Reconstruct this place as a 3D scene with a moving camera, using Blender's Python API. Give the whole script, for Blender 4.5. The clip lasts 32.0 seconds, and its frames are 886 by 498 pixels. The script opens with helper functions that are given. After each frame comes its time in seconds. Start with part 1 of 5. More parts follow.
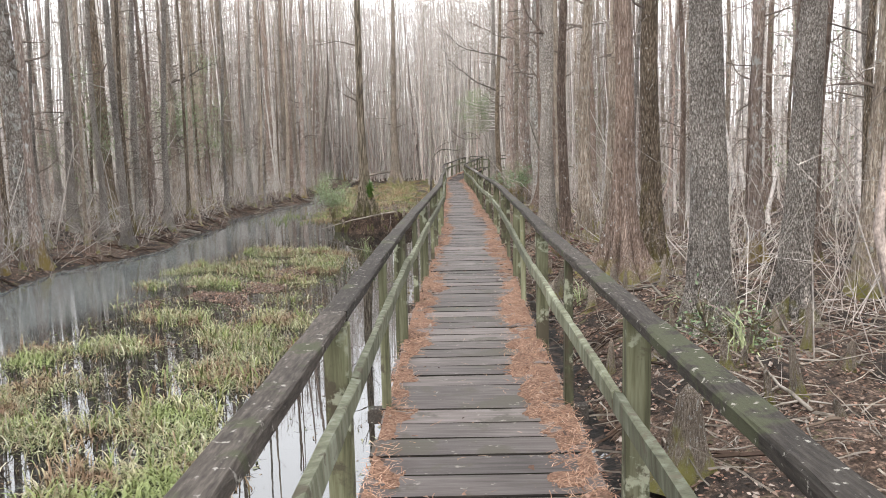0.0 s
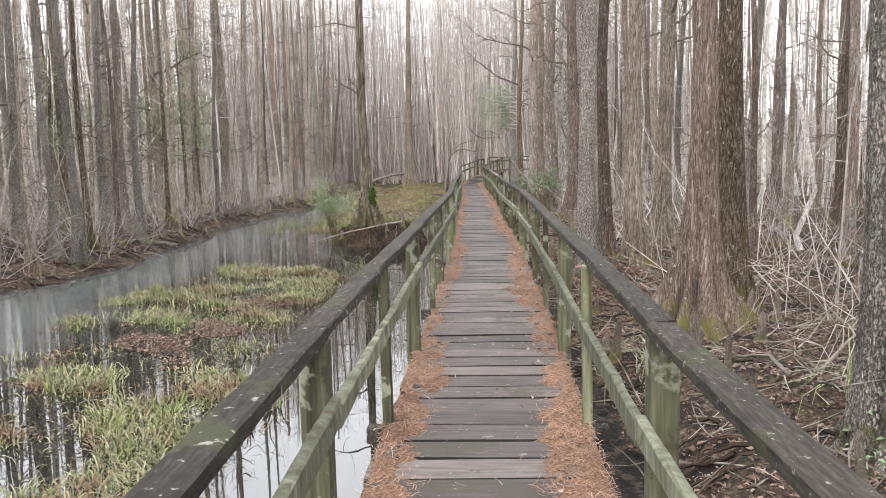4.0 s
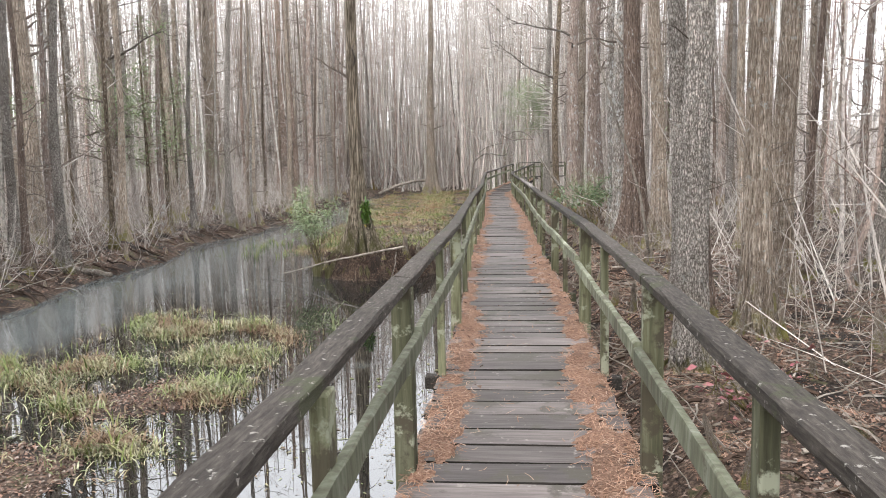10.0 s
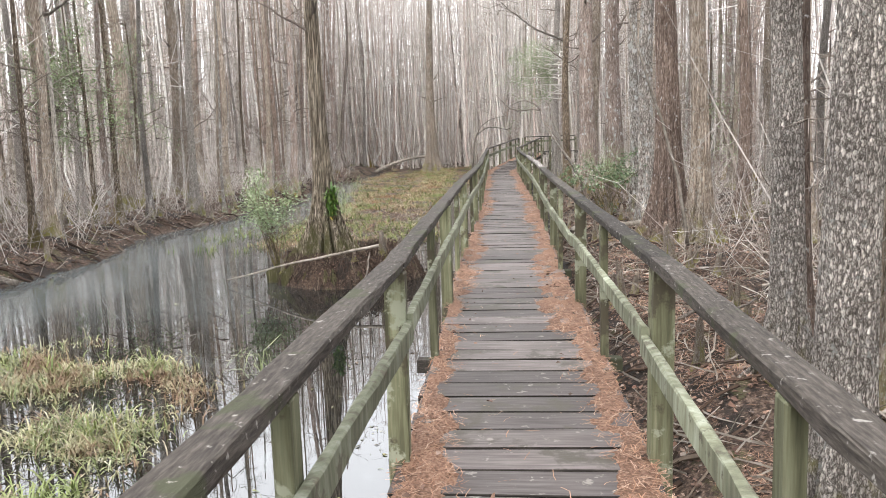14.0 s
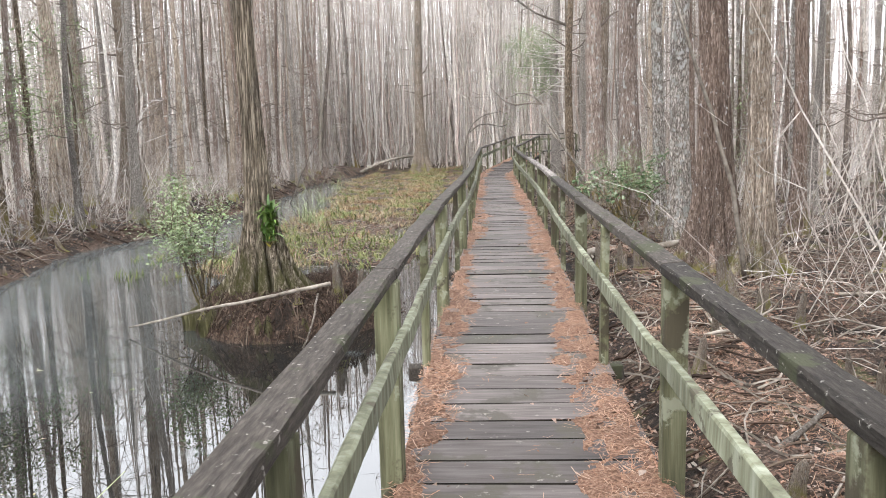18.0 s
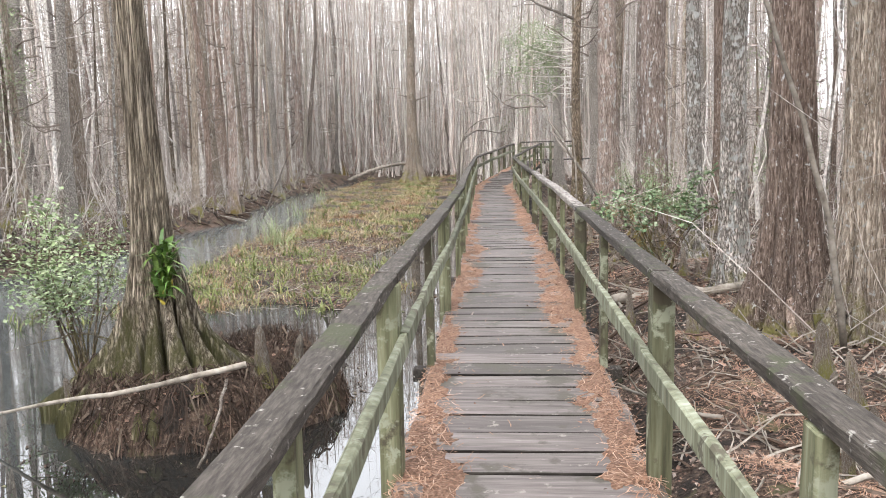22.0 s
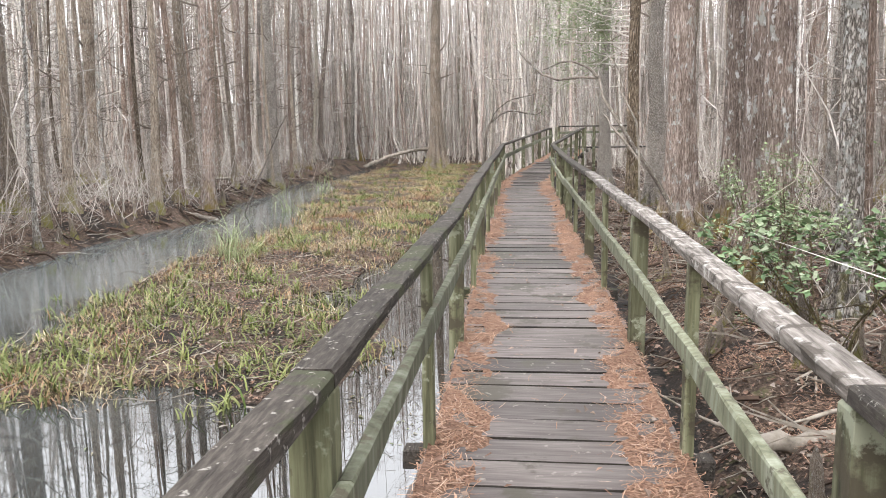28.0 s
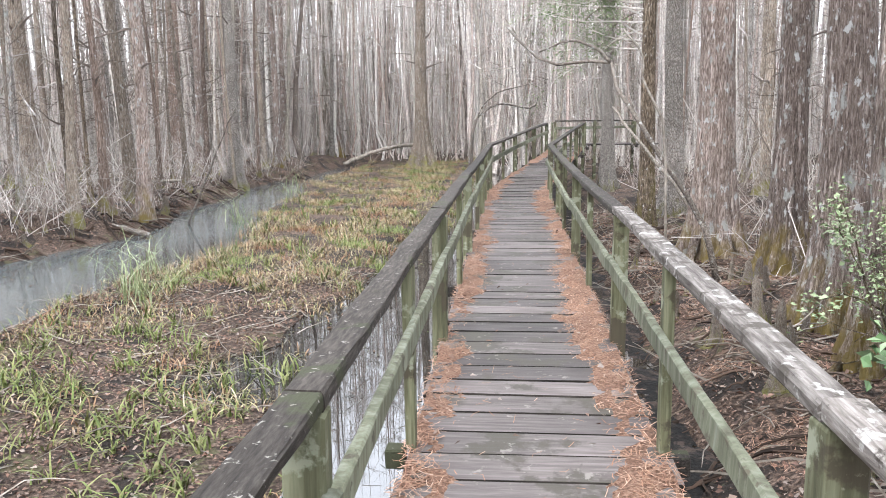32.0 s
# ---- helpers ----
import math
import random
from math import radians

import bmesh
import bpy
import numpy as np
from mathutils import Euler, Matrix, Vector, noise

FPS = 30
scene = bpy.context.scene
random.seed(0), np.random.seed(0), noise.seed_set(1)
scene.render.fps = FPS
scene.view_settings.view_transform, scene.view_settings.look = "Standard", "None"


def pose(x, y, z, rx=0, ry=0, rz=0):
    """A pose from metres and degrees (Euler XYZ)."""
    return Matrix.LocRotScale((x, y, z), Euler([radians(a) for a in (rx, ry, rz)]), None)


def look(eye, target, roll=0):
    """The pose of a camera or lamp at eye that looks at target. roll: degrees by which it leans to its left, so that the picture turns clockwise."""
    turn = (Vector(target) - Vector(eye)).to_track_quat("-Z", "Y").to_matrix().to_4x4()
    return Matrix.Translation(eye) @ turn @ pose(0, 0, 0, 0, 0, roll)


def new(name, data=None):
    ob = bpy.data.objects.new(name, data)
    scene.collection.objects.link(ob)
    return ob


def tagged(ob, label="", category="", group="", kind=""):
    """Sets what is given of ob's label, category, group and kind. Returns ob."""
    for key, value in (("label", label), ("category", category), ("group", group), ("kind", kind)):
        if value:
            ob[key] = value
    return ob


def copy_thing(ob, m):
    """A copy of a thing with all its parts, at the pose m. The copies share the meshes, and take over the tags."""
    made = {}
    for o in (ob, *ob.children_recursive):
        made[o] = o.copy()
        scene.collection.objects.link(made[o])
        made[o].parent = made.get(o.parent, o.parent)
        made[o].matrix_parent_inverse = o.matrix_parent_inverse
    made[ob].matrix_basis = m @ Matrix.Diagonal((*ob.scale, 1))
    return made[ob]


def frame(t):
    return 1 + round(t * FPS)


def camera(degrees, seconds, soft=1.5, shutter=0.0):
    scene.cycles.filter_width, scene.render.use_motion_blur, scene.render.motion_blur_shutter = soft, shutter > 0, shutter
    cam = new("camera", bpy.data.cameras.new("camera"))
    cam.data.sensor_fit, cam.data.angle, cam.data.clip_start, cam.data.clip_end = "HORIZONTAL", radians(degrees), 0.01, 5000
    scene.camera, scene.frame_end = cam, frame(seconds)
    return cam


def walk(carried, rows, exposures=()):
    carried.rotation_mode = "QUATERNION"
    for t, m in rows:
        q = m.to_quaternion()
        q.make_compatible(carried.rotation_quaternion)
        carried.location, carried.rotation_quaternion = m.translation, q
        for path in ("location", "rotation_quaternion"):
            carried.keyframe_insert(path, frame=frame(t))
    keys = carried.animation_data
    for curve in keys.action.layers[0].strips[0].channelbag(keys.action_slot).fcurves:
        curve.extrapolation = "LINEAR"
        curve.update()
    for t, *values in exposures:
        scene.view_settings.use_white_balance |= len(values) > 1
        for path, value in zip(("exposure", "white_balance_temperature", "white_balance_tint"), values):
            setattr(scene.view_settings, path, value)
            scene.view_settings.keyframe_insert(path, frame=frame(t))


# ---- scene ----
cam = camera(58.5, 32.0, soft=0.9)
PATH = [
    (0.0, 0.167, 1.536, 1.507, 83.13, 1.37, 0.92),
    (0.5, 0.171, 1.964, 1.491, 82.83, 1.27, 2.44),
    (1.0, 0.164, 2.422, 1.487, 82.92, 1.34, 2.52),
    (1.5, 0.182, 2.875, 1.488, 82.93, 1.32, 2.53),
    (2.0, 0.165, 3.352, 1.476, 83.00, 1.32, 2.51),
    (2.5, 0.205, 3.812, 1.473, 83.12, 1.26, 2.29),
    (3.0, 0.242, 4.273, 1.474, 83.16, 1.31, 2.30),
    (3.5, 0.232, 4.756, 1.474, 83.18, 1.35, 2.33),
    (5.5, 0.305, 6.892, 1.467, 83.63, 1.31, 2.27),
    (6.0, 0.298, 7.356, 1.474, 83.69, 1.42, 2.24),
    (6.5, 0.313, 7.828, 1.487, 83.72, 1.28, 4.29),
    (7.0, 0.307, 8.253, 1.477, 83.72, 1.17, 5.26),
    (7.5, 0.331, 8.670, 1.476, 83.73, 1.11, 5.18),
    (8.0, 0.356, 9.105, 1.479, 83.73, 1.09, 5.21),
    (8.5, 0.336, 9.557, 1.470, 83.75, 1.04, 4.99),
    (9.0, 0.338, 10.011, 1.467, 83.82, 0.89, 4.89),
    (9.5, 0.304, 10.462, 1.456, 83.83, 0.80, 4.88),
    (10.0, 0.269, 10.902, 1.446, 83.67, 1.04, 4.35),
    (10.5, 0.282, 11.349, 1.442, 82.86, 1.37, 4.49),
    (11.0, 0.265, 11.811, 1.442, 82.58, 1.52, 4.88),
    (11.5, 0.304, 12.254, 1.433, 82.10, 1.77, 4.75),
    (12.0, 0.338, 12.699, 1.434, 82.00, 1.82, 4.83),
    (12.5, 0.325, 13.150, 1.438, 81.98, 1.79, 4.89),
    (13.0, 0.356, 13.607, 1.427, 82.01, 1.78, 4.92),
    (13.5, 0.347, 14.054, 1.425, 81.97, 1.72, 4.95),
    (14.0, 0.346, 14.495, 1.428, 81.90, 1.68, 4.78),
    (14.5, 0.345, 14.957, 1.448, 81.82, 1.63, 4.79),
    (16.5, 0.305, 16.786, 1.426, 82.03, 1.55, 4.26),
    (17.0, 0.315, 17.222, 1.424, 82.04, 1.62, 4.28),
    (17.5, 0.262, 17.662, 1.419, 82.04, 1.63, 4.37),
    (18.0, 0.265, 18.067, 1.418, 81.74, 1.62, 4.30),
    (18.5, 0.263, 18.431, 1.421, 81.56, 1.52, 4.34),
    (19.0, 0.231, 18.793, 1.429, 81.62, 1.54, 4.35),
    (19.5, 0.240, 19.200, 1.424, 81.69, 1.56, 4.36),
    (20.0, 0.225, 19.606, 1.417, 81.68, 1.53, 4.29),
    (20.5, 0.249, 20.012, 1.414, 81.86, 1.53, 4.22),
    (21.0, 0.274, 20.447, 1.420, 82.07, 1.50, 4.53),
    (21.5, 0.238, 20.868, 1.428, 82.21, 1.35, 4.13),
    (22.0, 0.225, 21.253, 1.436, 82.17, 1.22, 4.09),
    (22.5, 0.195, 21.655, 1.438, 82.13, 1.16, 4.14),
    (23.0, 0.177, 22.060, 1.427, 82.04, 1.13, 4.78),
    (23.5, 0.204, 22.477, 1.429, 81.86, 0.86, 6.49),
    (24.0, 0.200, 22.890, 1.421, 81.85, 0.78, 6.46),
    (24.5, 0.247, 23.309, 1.408, 81.64, 0.84, 6.66),
    (25.0, 0.261, 23.725, 1.406, 81.47, 0.72, 6.86),
    (25.5, 0.249, 24.139, 1.414, 81.53, 0.82, 6.82),
    (27.5, 0.230, 25.828, 1.387, 81.00, 0.59, 6.56),
    (28.0, 0.214, 26.241, 1.390, 81.05, 0.59, 6.52),
    (28.5, 0.241, 26.679, 1.391, 80.99, 0.55, 6.55),
    (29.0, 0.220, 27.106, 1.386, 80.91, 0.59, 6.55),
    (29.5, 0.227, 27.509, 1.402, 80.89, 0.61, 6.31),
    (30.0, 0.256, 27.910, 1.421, 80.47, 0.67, 6.14),
    (30.5, 0.234, 28.312, 1.435, 80.48, 0.64, 6.11),
    (31.0, 0.258, 28.715, 1.435, 80.42, 0.63, 6.02),
    (31.5, 0.257, 29.128, 1.441, 80.38, 0.51, 6.14),
    (32.0, 0.212, 29.544, 1.457, 80.50, 0.54, 6.06),
]
walk(cam, [(r[0], pose(*r[1:])) for r in PATH],
     [(0.0, 0.38, 6280, 10), (1.0, 0.46, 6280, 10), (2.0, 0.50, 6290, 10), (3.0, 0.40, 6270, 10), (6.0, 0.42, 6240, 10), (10.0, 0.48, 6220, 10), (13.0, 0.66, 6230, 10), (18.0, 0.70, 6150, 10), (20.0, 0.78, 6170, 10), (21.0, 0.74, 6170, 10), (22.0, 0.78, 6180, 10), (24.0, 0.94, 6180, 10), (25.0, 0.80, 6150, 10), (28.0, 0.74, 6240, 10), (30.0, 0.74, 6230, 10), (31.0, 0.80, 6080, 10), (32.0, 0.90, 5880, 10)])
# ---- light ----
world = bpy.data.worlds.new("overcast_sky")
scene.world = world
world.use_nodes = True
wn, wl = world.node_tree.nodes, world.node_tree.links
wn.clear()
w_out, w_bg, w_sky, w_mix = wn.new("ShaderNodeOutputWorld"), wn.new("ShaderNodeBackground"), wn.new("ShaderNodeTexSky"), wn.new("ShaderNodeMix")
w_sky.sky_type, w_sky.sun_disc, w_sky.sun_elevation, w_sky.sun_rotation = "NISHITA", False, radians(42), radians(200)
w_sky.dust_density = 6.0
w_mix.data_type = "RGBA"
w_mix.inputs["Factor"].default_value = 0.85
w_mix.inputs["B"].default_value = (10.75, 10.6, 10.5, 1)
wl.new(w_sky.outputs["Color"], w_mix.inputs["A"])
wl.new(w_mix.outputs["Result"], w_bg.inputs["Color"])
w_bg.inputs["Strength"].default_value = 0.225
wl.new(w_bg.outputs["Background"], w_out.inputs["Surface"])
sun = new("sun", bpy.data.lights.new("sun", "SUN"))
sun.data.energy, sun.data.angle, sun.data.color = 1.4, radians(25), (1.0, 0.97, 0.93)
sun.matrix_world = look((0, 0, 30), (6, 24, 0))

WATER = -1.02
rng = np.random.default_rng(7)


# ---- mesh tools ----
def mesh_of(name, verts, faces, material, smooth=False):
    """A mesh from an array of places and an array (or a list of arrays) of faces."""
    me = bpy.data.meshes.new(name)
    verts = np.asarray(verts, dtype=np.float32)
    groups = [np.asarray(f, dtype=np.int32) for f in (faces if isinstance(faces, list) else [faces]) if len(f)]
    me.vertices.add(len(verts))
    me.vertices.foreach_set("co", verts.ravel())
    loops = np.concatenate([g.ravel() for g in groups])
    sizes = np.concatenate([np.full(len(g), g.shape[1], dtype=np.int32) for g in groups])
    me.loops.add(len(loops))
    me.loops.foreach_set("vertex_index", loops)
    me.polygons.add(len(sizes))
    me.polygons.foreach_set("loop_start", np.concatenate([[0], np.cumsum(sizes)[:-1]]).astype(np.int32))
    me.polygons.foreach_set("loop_total", sizes)
    me.polygons.foreach_set("use_smooth", np.full(len(sizes), smooth, dtype=bool))
    me.update(calc_edges=True)
    me.materials.append(material)
    return me


class Pile:
    """Gathers pieces of geometry for one mesh."""

    def __init__(self):
        self.v, self.q, self.t, self.n = [], [], [], 0

    def add(self, verts, quads=(), tris=()):
        self.v.append(np.asarray(verts, dtype=np.float32))
        if len(quads):
            self.q.append(np.asarray(quads) + self.n)
        if len(tris):
            self.t.append(np.asarray(tris) + self.n)
        self.n += len(verts)

    def mesh(self, name, material, smooth=False):
        faces = []
        if self.q:
            faces.append(np.concatenate(self.q))
        if self.t:
            faces.append(np.concatenate(self.t))
        return mesh_of(name, np.concatenate(self.v), faces, material, smooth)


def ring_faces(rings, sides):
    i, j = np.meshgrid(np.arange(rings - 1), np.arange(sides), indexing="ij")
    a, b = i * sides + j, i * sides + (j + 1) % sides
    return np.stack([a, b, b + sides, a + sides], -1).reshape(-1, 4)


def tube(pile, pts, radii, sides=6, wobble=0.0):
    """A tapered tube along pts."""
    pts, radii = np.asarray(pts, float), np.asarray(radii, float)
    d = np.gradient(pts, axis=0)
    d /= np.linalg.norm(d, axis=1)[:, None] + 1e-9
    side = np.cross(d, np.where(np.abs(d[:, 2:3]) > 0.9, [[1.0, 0, 0]], [[0, 0, 1.0]]))
    side /= np.linalg.norm(side, axis=1)[:, None] + 1e-9
    up = np.cross(side, d)
    a = np.arange(sides) * 2 * np.pi / sides
    r = radii[:, None] * (1 + wobble * rng.normal(size=(len(pts), sides)))
    v = pts[:, None] + r[..., None] * (np.cos(a)[None, :, None] * side[:, None] + np.sin(a)[None, :, None] * up[:, None])
    pile.add(v.reshape(-1, 3), ring_faces(len(pts), sides))


def twigs(pile, starts, heads, lengths, thick, bend=0.25):
    """Many thin three-sided twigs at once, each of two bent lengths."""
    n = len(starts)
    d = heads / np.linalg.norm(heads, axis=1)[:, None]
    side = np.cross(d, rng.normal(0, 1, (n, 3)))
    side /= np.linalg.norm(side, axis=1)[:, None]
    up = np.cross(side, d)
    p, rows = starts, []
    for k in range(3):
        r = (thick * (1, 0.7, 0)[k])[:, None]
        for a in (0, 2.094, 4.189)[:1 if k == 2 else 3]:
            rows.append(p + r * (math.cos(a) * side + math.sin(a) * up))
        d = d + rng.normal(0, bend, (n, 3))
        d /= np.linalg.norm(d, axis=1)[:, None]
        p = p + d * (lengths / 2)[:, None]
    v = np.stack(rows, 1)
    b = np.arange(n)[:, None, None] * 7
    pile.add(v.reshape(-1, 3), (b + ring_faces(2, 3)[None]).reshape(-1, 4), (b + np.array([[3, 4, 6], [4, 5, 6], [5, 3, 6]])[None]).reshape(-1, 3))
    return v[:, 3], v[:, 5], v[:, 6]


def spikes(pile, starts, heads, lengths, thick):
    """Many straight pointed twigs, three faces each."""
    n = len(starts)
    d = heads / np.linalg.norm(heads, axis=1)[:, None]
    side = np.cross(d, rng.normal(0, 1, (n, 3)))
    side /= np.linalg.norm(side, axis=1)[:, None]
    up = np.cross(side, d)
    r = thick[:, None]
    v = np.stack([starts + r * side, starts + r * (0.866 * up - 0.5 * side), starts - r * (0.866 * up + 0.5 * side), starts + d * lengths[:, None]], 1)
    b = np.arange(n)[:, None, None] * 4
    pile.add(v.reshape(-1, 3), (), (b + np.array([[0, 1, 3], [1, 2, 3], [2, 0, 3]])[None]).reshape(-1, 3))


def limb_path(start, heading, length, steps, bend, lift):
    pts, d = [np.asarray(start, float)], np.asarray(heading, float)
    for _ in range(steps):
        d = d + rng.normal(0, bend, 3) + np.array([0, 0, lift])
        d /= np.linalg.norm(d)
        pts.append(pts[-1] + d * length / steps)
    return np.array(pts)


def part(name, me, parent, label=""):
    ob = new(name, me)
    ob.parent = parent
    return tagged(ob, label)


def box_mesh(name, size, material, bevel=0.006, seed=0, rough=0.0):
    """A bevelled board or post round its middle, with slightly uneven edges."""
    bm = bmesh.new()
    bmesh.ops.create_cube(bm, size=1.0)
    for v in bm.verts:
        v.co = Vector([c * s for c, s in zip(v.co, size)])
    bmesh.ops.bevel(bm, geom=bm.edges[:], offset=bevel, segments=1, affect="EDGES", profile=0.6)
    r = random.Random(seed)
    for v in bm.verts:
        v.co += Vector([r.uniform(-rough, rough) for _ in range(3)])
    me = bpy.data.meshes.new(name)
    bm.to_mesh(me)
    bm.free()
    me.materials.append(material)
    return me


# ---- materials ----
def surface(name, stops, scale=(1, 1, 1), detail=8.0, rough=0.85, bump=0.4, depth=0.01, spots=(), island=None, gloss=None, spec=0.3, shade_by=(0.7, 1.2), plates=None, stretch=1.0, tone_by=(0.46, 0.80), crack_by=0.34):
    """A worn natural surface: coloured grain, patches of other growth or stain over it, and relief.
    stops: colours of the grain; spots: rows of colour, size, how much of it, height over the base at which it ends (or None); island: colours by piece;
    plates: how many bark plates a metre across and up, with crack_by the darkness between them; stretch: below 1 draws the patches out upwards."""
    m = bpy.data.materials.new(name)
    m.use_nodes = True
    nt = m.node_tree
    nd, ln = nt.nodes, nt.links
    bsdf = nd["Principled BSDF"]
    bsdf.inputs["Specular IOR Level"].default_value = spec
    geo, tc, info = nd.new("ShaderNodeNewGeometry"), nd.new("ShaderNodeTexCoord"), nd.new("ShaderNodeObjectInfo")
    off = nd.new("ShaderNodeVectorMath")
    off.operation = "MULTIPLY_ADD"
    off.inputs[0].default_value = (1, 1, 1)
    rnd = nd.new("ShaderNodeVectorMath")
    rnd.operation = "SCALE"
    rnd.inputs[0].default_value = (31.7, 17.3, 23.9)
    ln.new(info.outputs["Random"], rnd.inputs["Scale"])
    add = nd.new("ShaderNodeVectorMath")
    ln.new(tc.outputs["Object"], add.inputs[0])
    ln.new(rnd.outputs[0], add.inputs[1])
    mp = nd.new("ShaderNodeMapping")
    mp.inputs["Scale"].default_value = scale
    ln.new(add.outputs[0], mp.inputs["Vector"])
    nz = nd.new("ShaderNodeTexNoise")
    nz.inputs["Scale"].default_value, nz.inputs["Detail"].default_value, nz.inputs["Roughness"].default_value = 1.0, detail, 0.62
    ln.new(mp.outputs[0], nz.inputs["Vector"])

    def ramp(source, cols, lo=0.3, hi=0.7):
        r = nd.new("ShaderNodeValToRGB")
        el = r.color_ramp.elements
        while len(el) < len(cols):
            el.new(0.5)
        for k, c in enumerate(cols):
            el[k].position = lo + (hi - lo) * k / max(1, len(cols) - 1)
            el[k].color = (*c, 1)
        ln.new(source, r.inputs[0])
        return r.outputs[0]

    if island:
        color = ramp(geo.outputs["Random Per Island"], island, 0.0, 1.0)
        shade = ramp(nz.outputs["Fac"], [(shade_by[0],) * 3, (shade_by[1],) * 3])
        mul = nd.new("ShaderNodeMix")
        mul.data_type, mul.blend_type = "RGBA", "MULTIPLY"
        mul.inputs["Factor"].default_value = 1.0
        ln.new(color, mul.inputs["A"])
        ln.new(shade, mul.inputs["B"])
        color = mul.outputs["Result"]
    else:
        color = ramp(nz.outputs["Fac"], stops)
    relief = nz.outputs["Fac"]
    if plates:
        pm, vo = nd.new("ShaderNodeMapping"), nd.new("ShaderNodeTexVoronoi")
        pm.inputs["Scale"].default_value = (plates[0], plates[0], plates[1])
        warp = nd.new("ShaderNodeVectorMath")
        warp.operation = "MULTIPLY_ADD"
        warp.inputs[1].default_value = (2.2, 2.2, 2.2)
        ln.new(add.outputs[0], pm.inputs["Vector"])
        ln.new(nz.outputs["Color"], warp.inputs[0])
        ln.new(pm.outputs[0], warp.inputs[2])
        vo.feature = "DISTANCE_TO_EDGE"
        vo.inputs["Scale"].default_value = 1.0
        ln.new(warp.outputs[0], vo.inputs["Vector"])
        crack = ramp(vo.outputs["Distance"], [(crack_by, 0.93 * crack_by, 0.87 * crack_by), (0.92, 0.91, 0.90), (1.12, 1.12, 1.12)], 0.02, 0.34)
        mc = nd.new("ShaderNodeMix")
        mc.data_type, mc.blend_type = "RGBA", "MULTIPLY"
        mc.inputs["Factor"].default_value = 1.0
        ln.new(color, mc.inputs["A"])
        ln.new(crack, mc.inputs["B"])
        color = mc.outputs["Result"]
        lift = nd.new("ShaderNodeMath")
        lift.operation = "MULTIPLY_ADD"
        lift.inputs[1].default_value = 0.5
        ln.new(nz.outputs["Fac"], lift.inputs[0])
        ln.new(crack, lift.inputs[2])
        relief = lift.outputs[0]
    big = nd.new("ShaderNodeTexNoise")
    big.inputs["Scale"].default_value, big.inputs["Detail"].default_value = 1.3, 3.0
    ln.new(add.outputs[0], big.inputs["Vector"])
    tone = ramp(big.outputs["Fac"], [(tone_by[0],) * 3, (tone_by[1],) * 3], 0.3, 0.7)
    own = ramp(info.outputs["Random"], [(0.66,) * 3, (1.3,) * 3], 0.0, 1.0)
    each = nd.new("ShaderNodeMix")
    each.data_type, each.blend_type = "RGBA", "MULTIPLY"
    each.inputs["Factor"].default_value = 0.0 if island else 1.0
    ln.new(tone, each.inputs["A"])
    ln.new(own, each.inputs["B"])
    tone = each.outputs["Result"]
    mul = nd.new("ShaderNodeMix")
    mul.data_type, mul.blend_type = "RGBA", "MULTIPLY"
    mul.inputs["Factor"].default_value = 1.0
    ln.new(color, mul.inputs["A"])
    ln.new(tone, mul.inputs["B"])
    color = mul.outputs["Result"]
    for k, (col, size, much, top) in enumerate(spots):
        sp = nd.new("ShaderNodeTexNoise")
        sp.inputs["Scale"].default_value, sp.inputs["Detail"].default_value, sp.inputs["Roughness"].default_value = size, 6.0, 0.65
        shift = nd.new("ShaderNodeVectorMath")
        shift.inputs[1].default_value = (7.3 * k + 3.1, 5.9 * k, 2.2)
        tall = nd.new("ShaderNodeMapping")
        tall.inputs["Scale"].default_value = (1, 1, stretch)
        ln.new(add.outputs[0], tall.inputs["Vector"])
        ln.new(tall.outputs[0], shift.inputs[0])
        ln.new(shift.outputs[0], sp.inputs["Vector"])
        source = sp.outputs["Fac"]
        if top is not None:
            xyz = nd.new("ShaderNodeSeparateXYZ")
            ln.new(tc.outputs["Object"], xyz.inputs[0])
            mr = nd.new("ShaderNodeMapRange")
            mr.inputs["From Min"].default_value, mr.inputs["From Max"].default_value = 0.0, top
            mr.inputs["To Min"].default_value, mr.inputs["To Max"].default_value = 0.14, -0.25
            ln.new(xyz.outputs["Z"], mr.inputs["Value"])
            sm = nd.new("ShaderNodeMath")
            ln.new(source, sm.inputs[0])
            ln.new(mr.outputs[0], sm.inputs[1])
            source = sm.outputs[0]
        fac = ramp(source, [(0,) * 3, (0.9,) * 3], 0.66 - much * 0.36, 0.66 - much * 0.36 + (0.05 if top is None else 0.2))
        mx = nd.new("ShaderNodeMix")
        mx.data_type = "RGBA"
        ln.new(fac, mx.inputs["Factor"])
        ln.new(color, mx.inputs["A"])
        mx.inputs["B"].default_value = (*[0.66 * c for c in col], 1)
        color = mx.outputs["Result"]
    ln.new(color, bsdf.inputs["Base Color"])
    bsdf.inputs["Roughness"].default_value = rough
    if gloss:
        ln.new(ramp(big.outputs["Fac"], [(gloss[0],) * 3, (gloss[1],) * 3], 0.4, 0.6), bsdf.inputs["Roughness"])
    if bump:
        bp = nd.new("ShaderNodeBump")
        bp.inputs["Strength"].default_value, bp.inputs["Distance"].default_value = bump, depth
        ln.new(relief, bp.inputs["Height"])
        ln.new(bp.outputs[0], bsdf.inputs["Normal"])
    return m


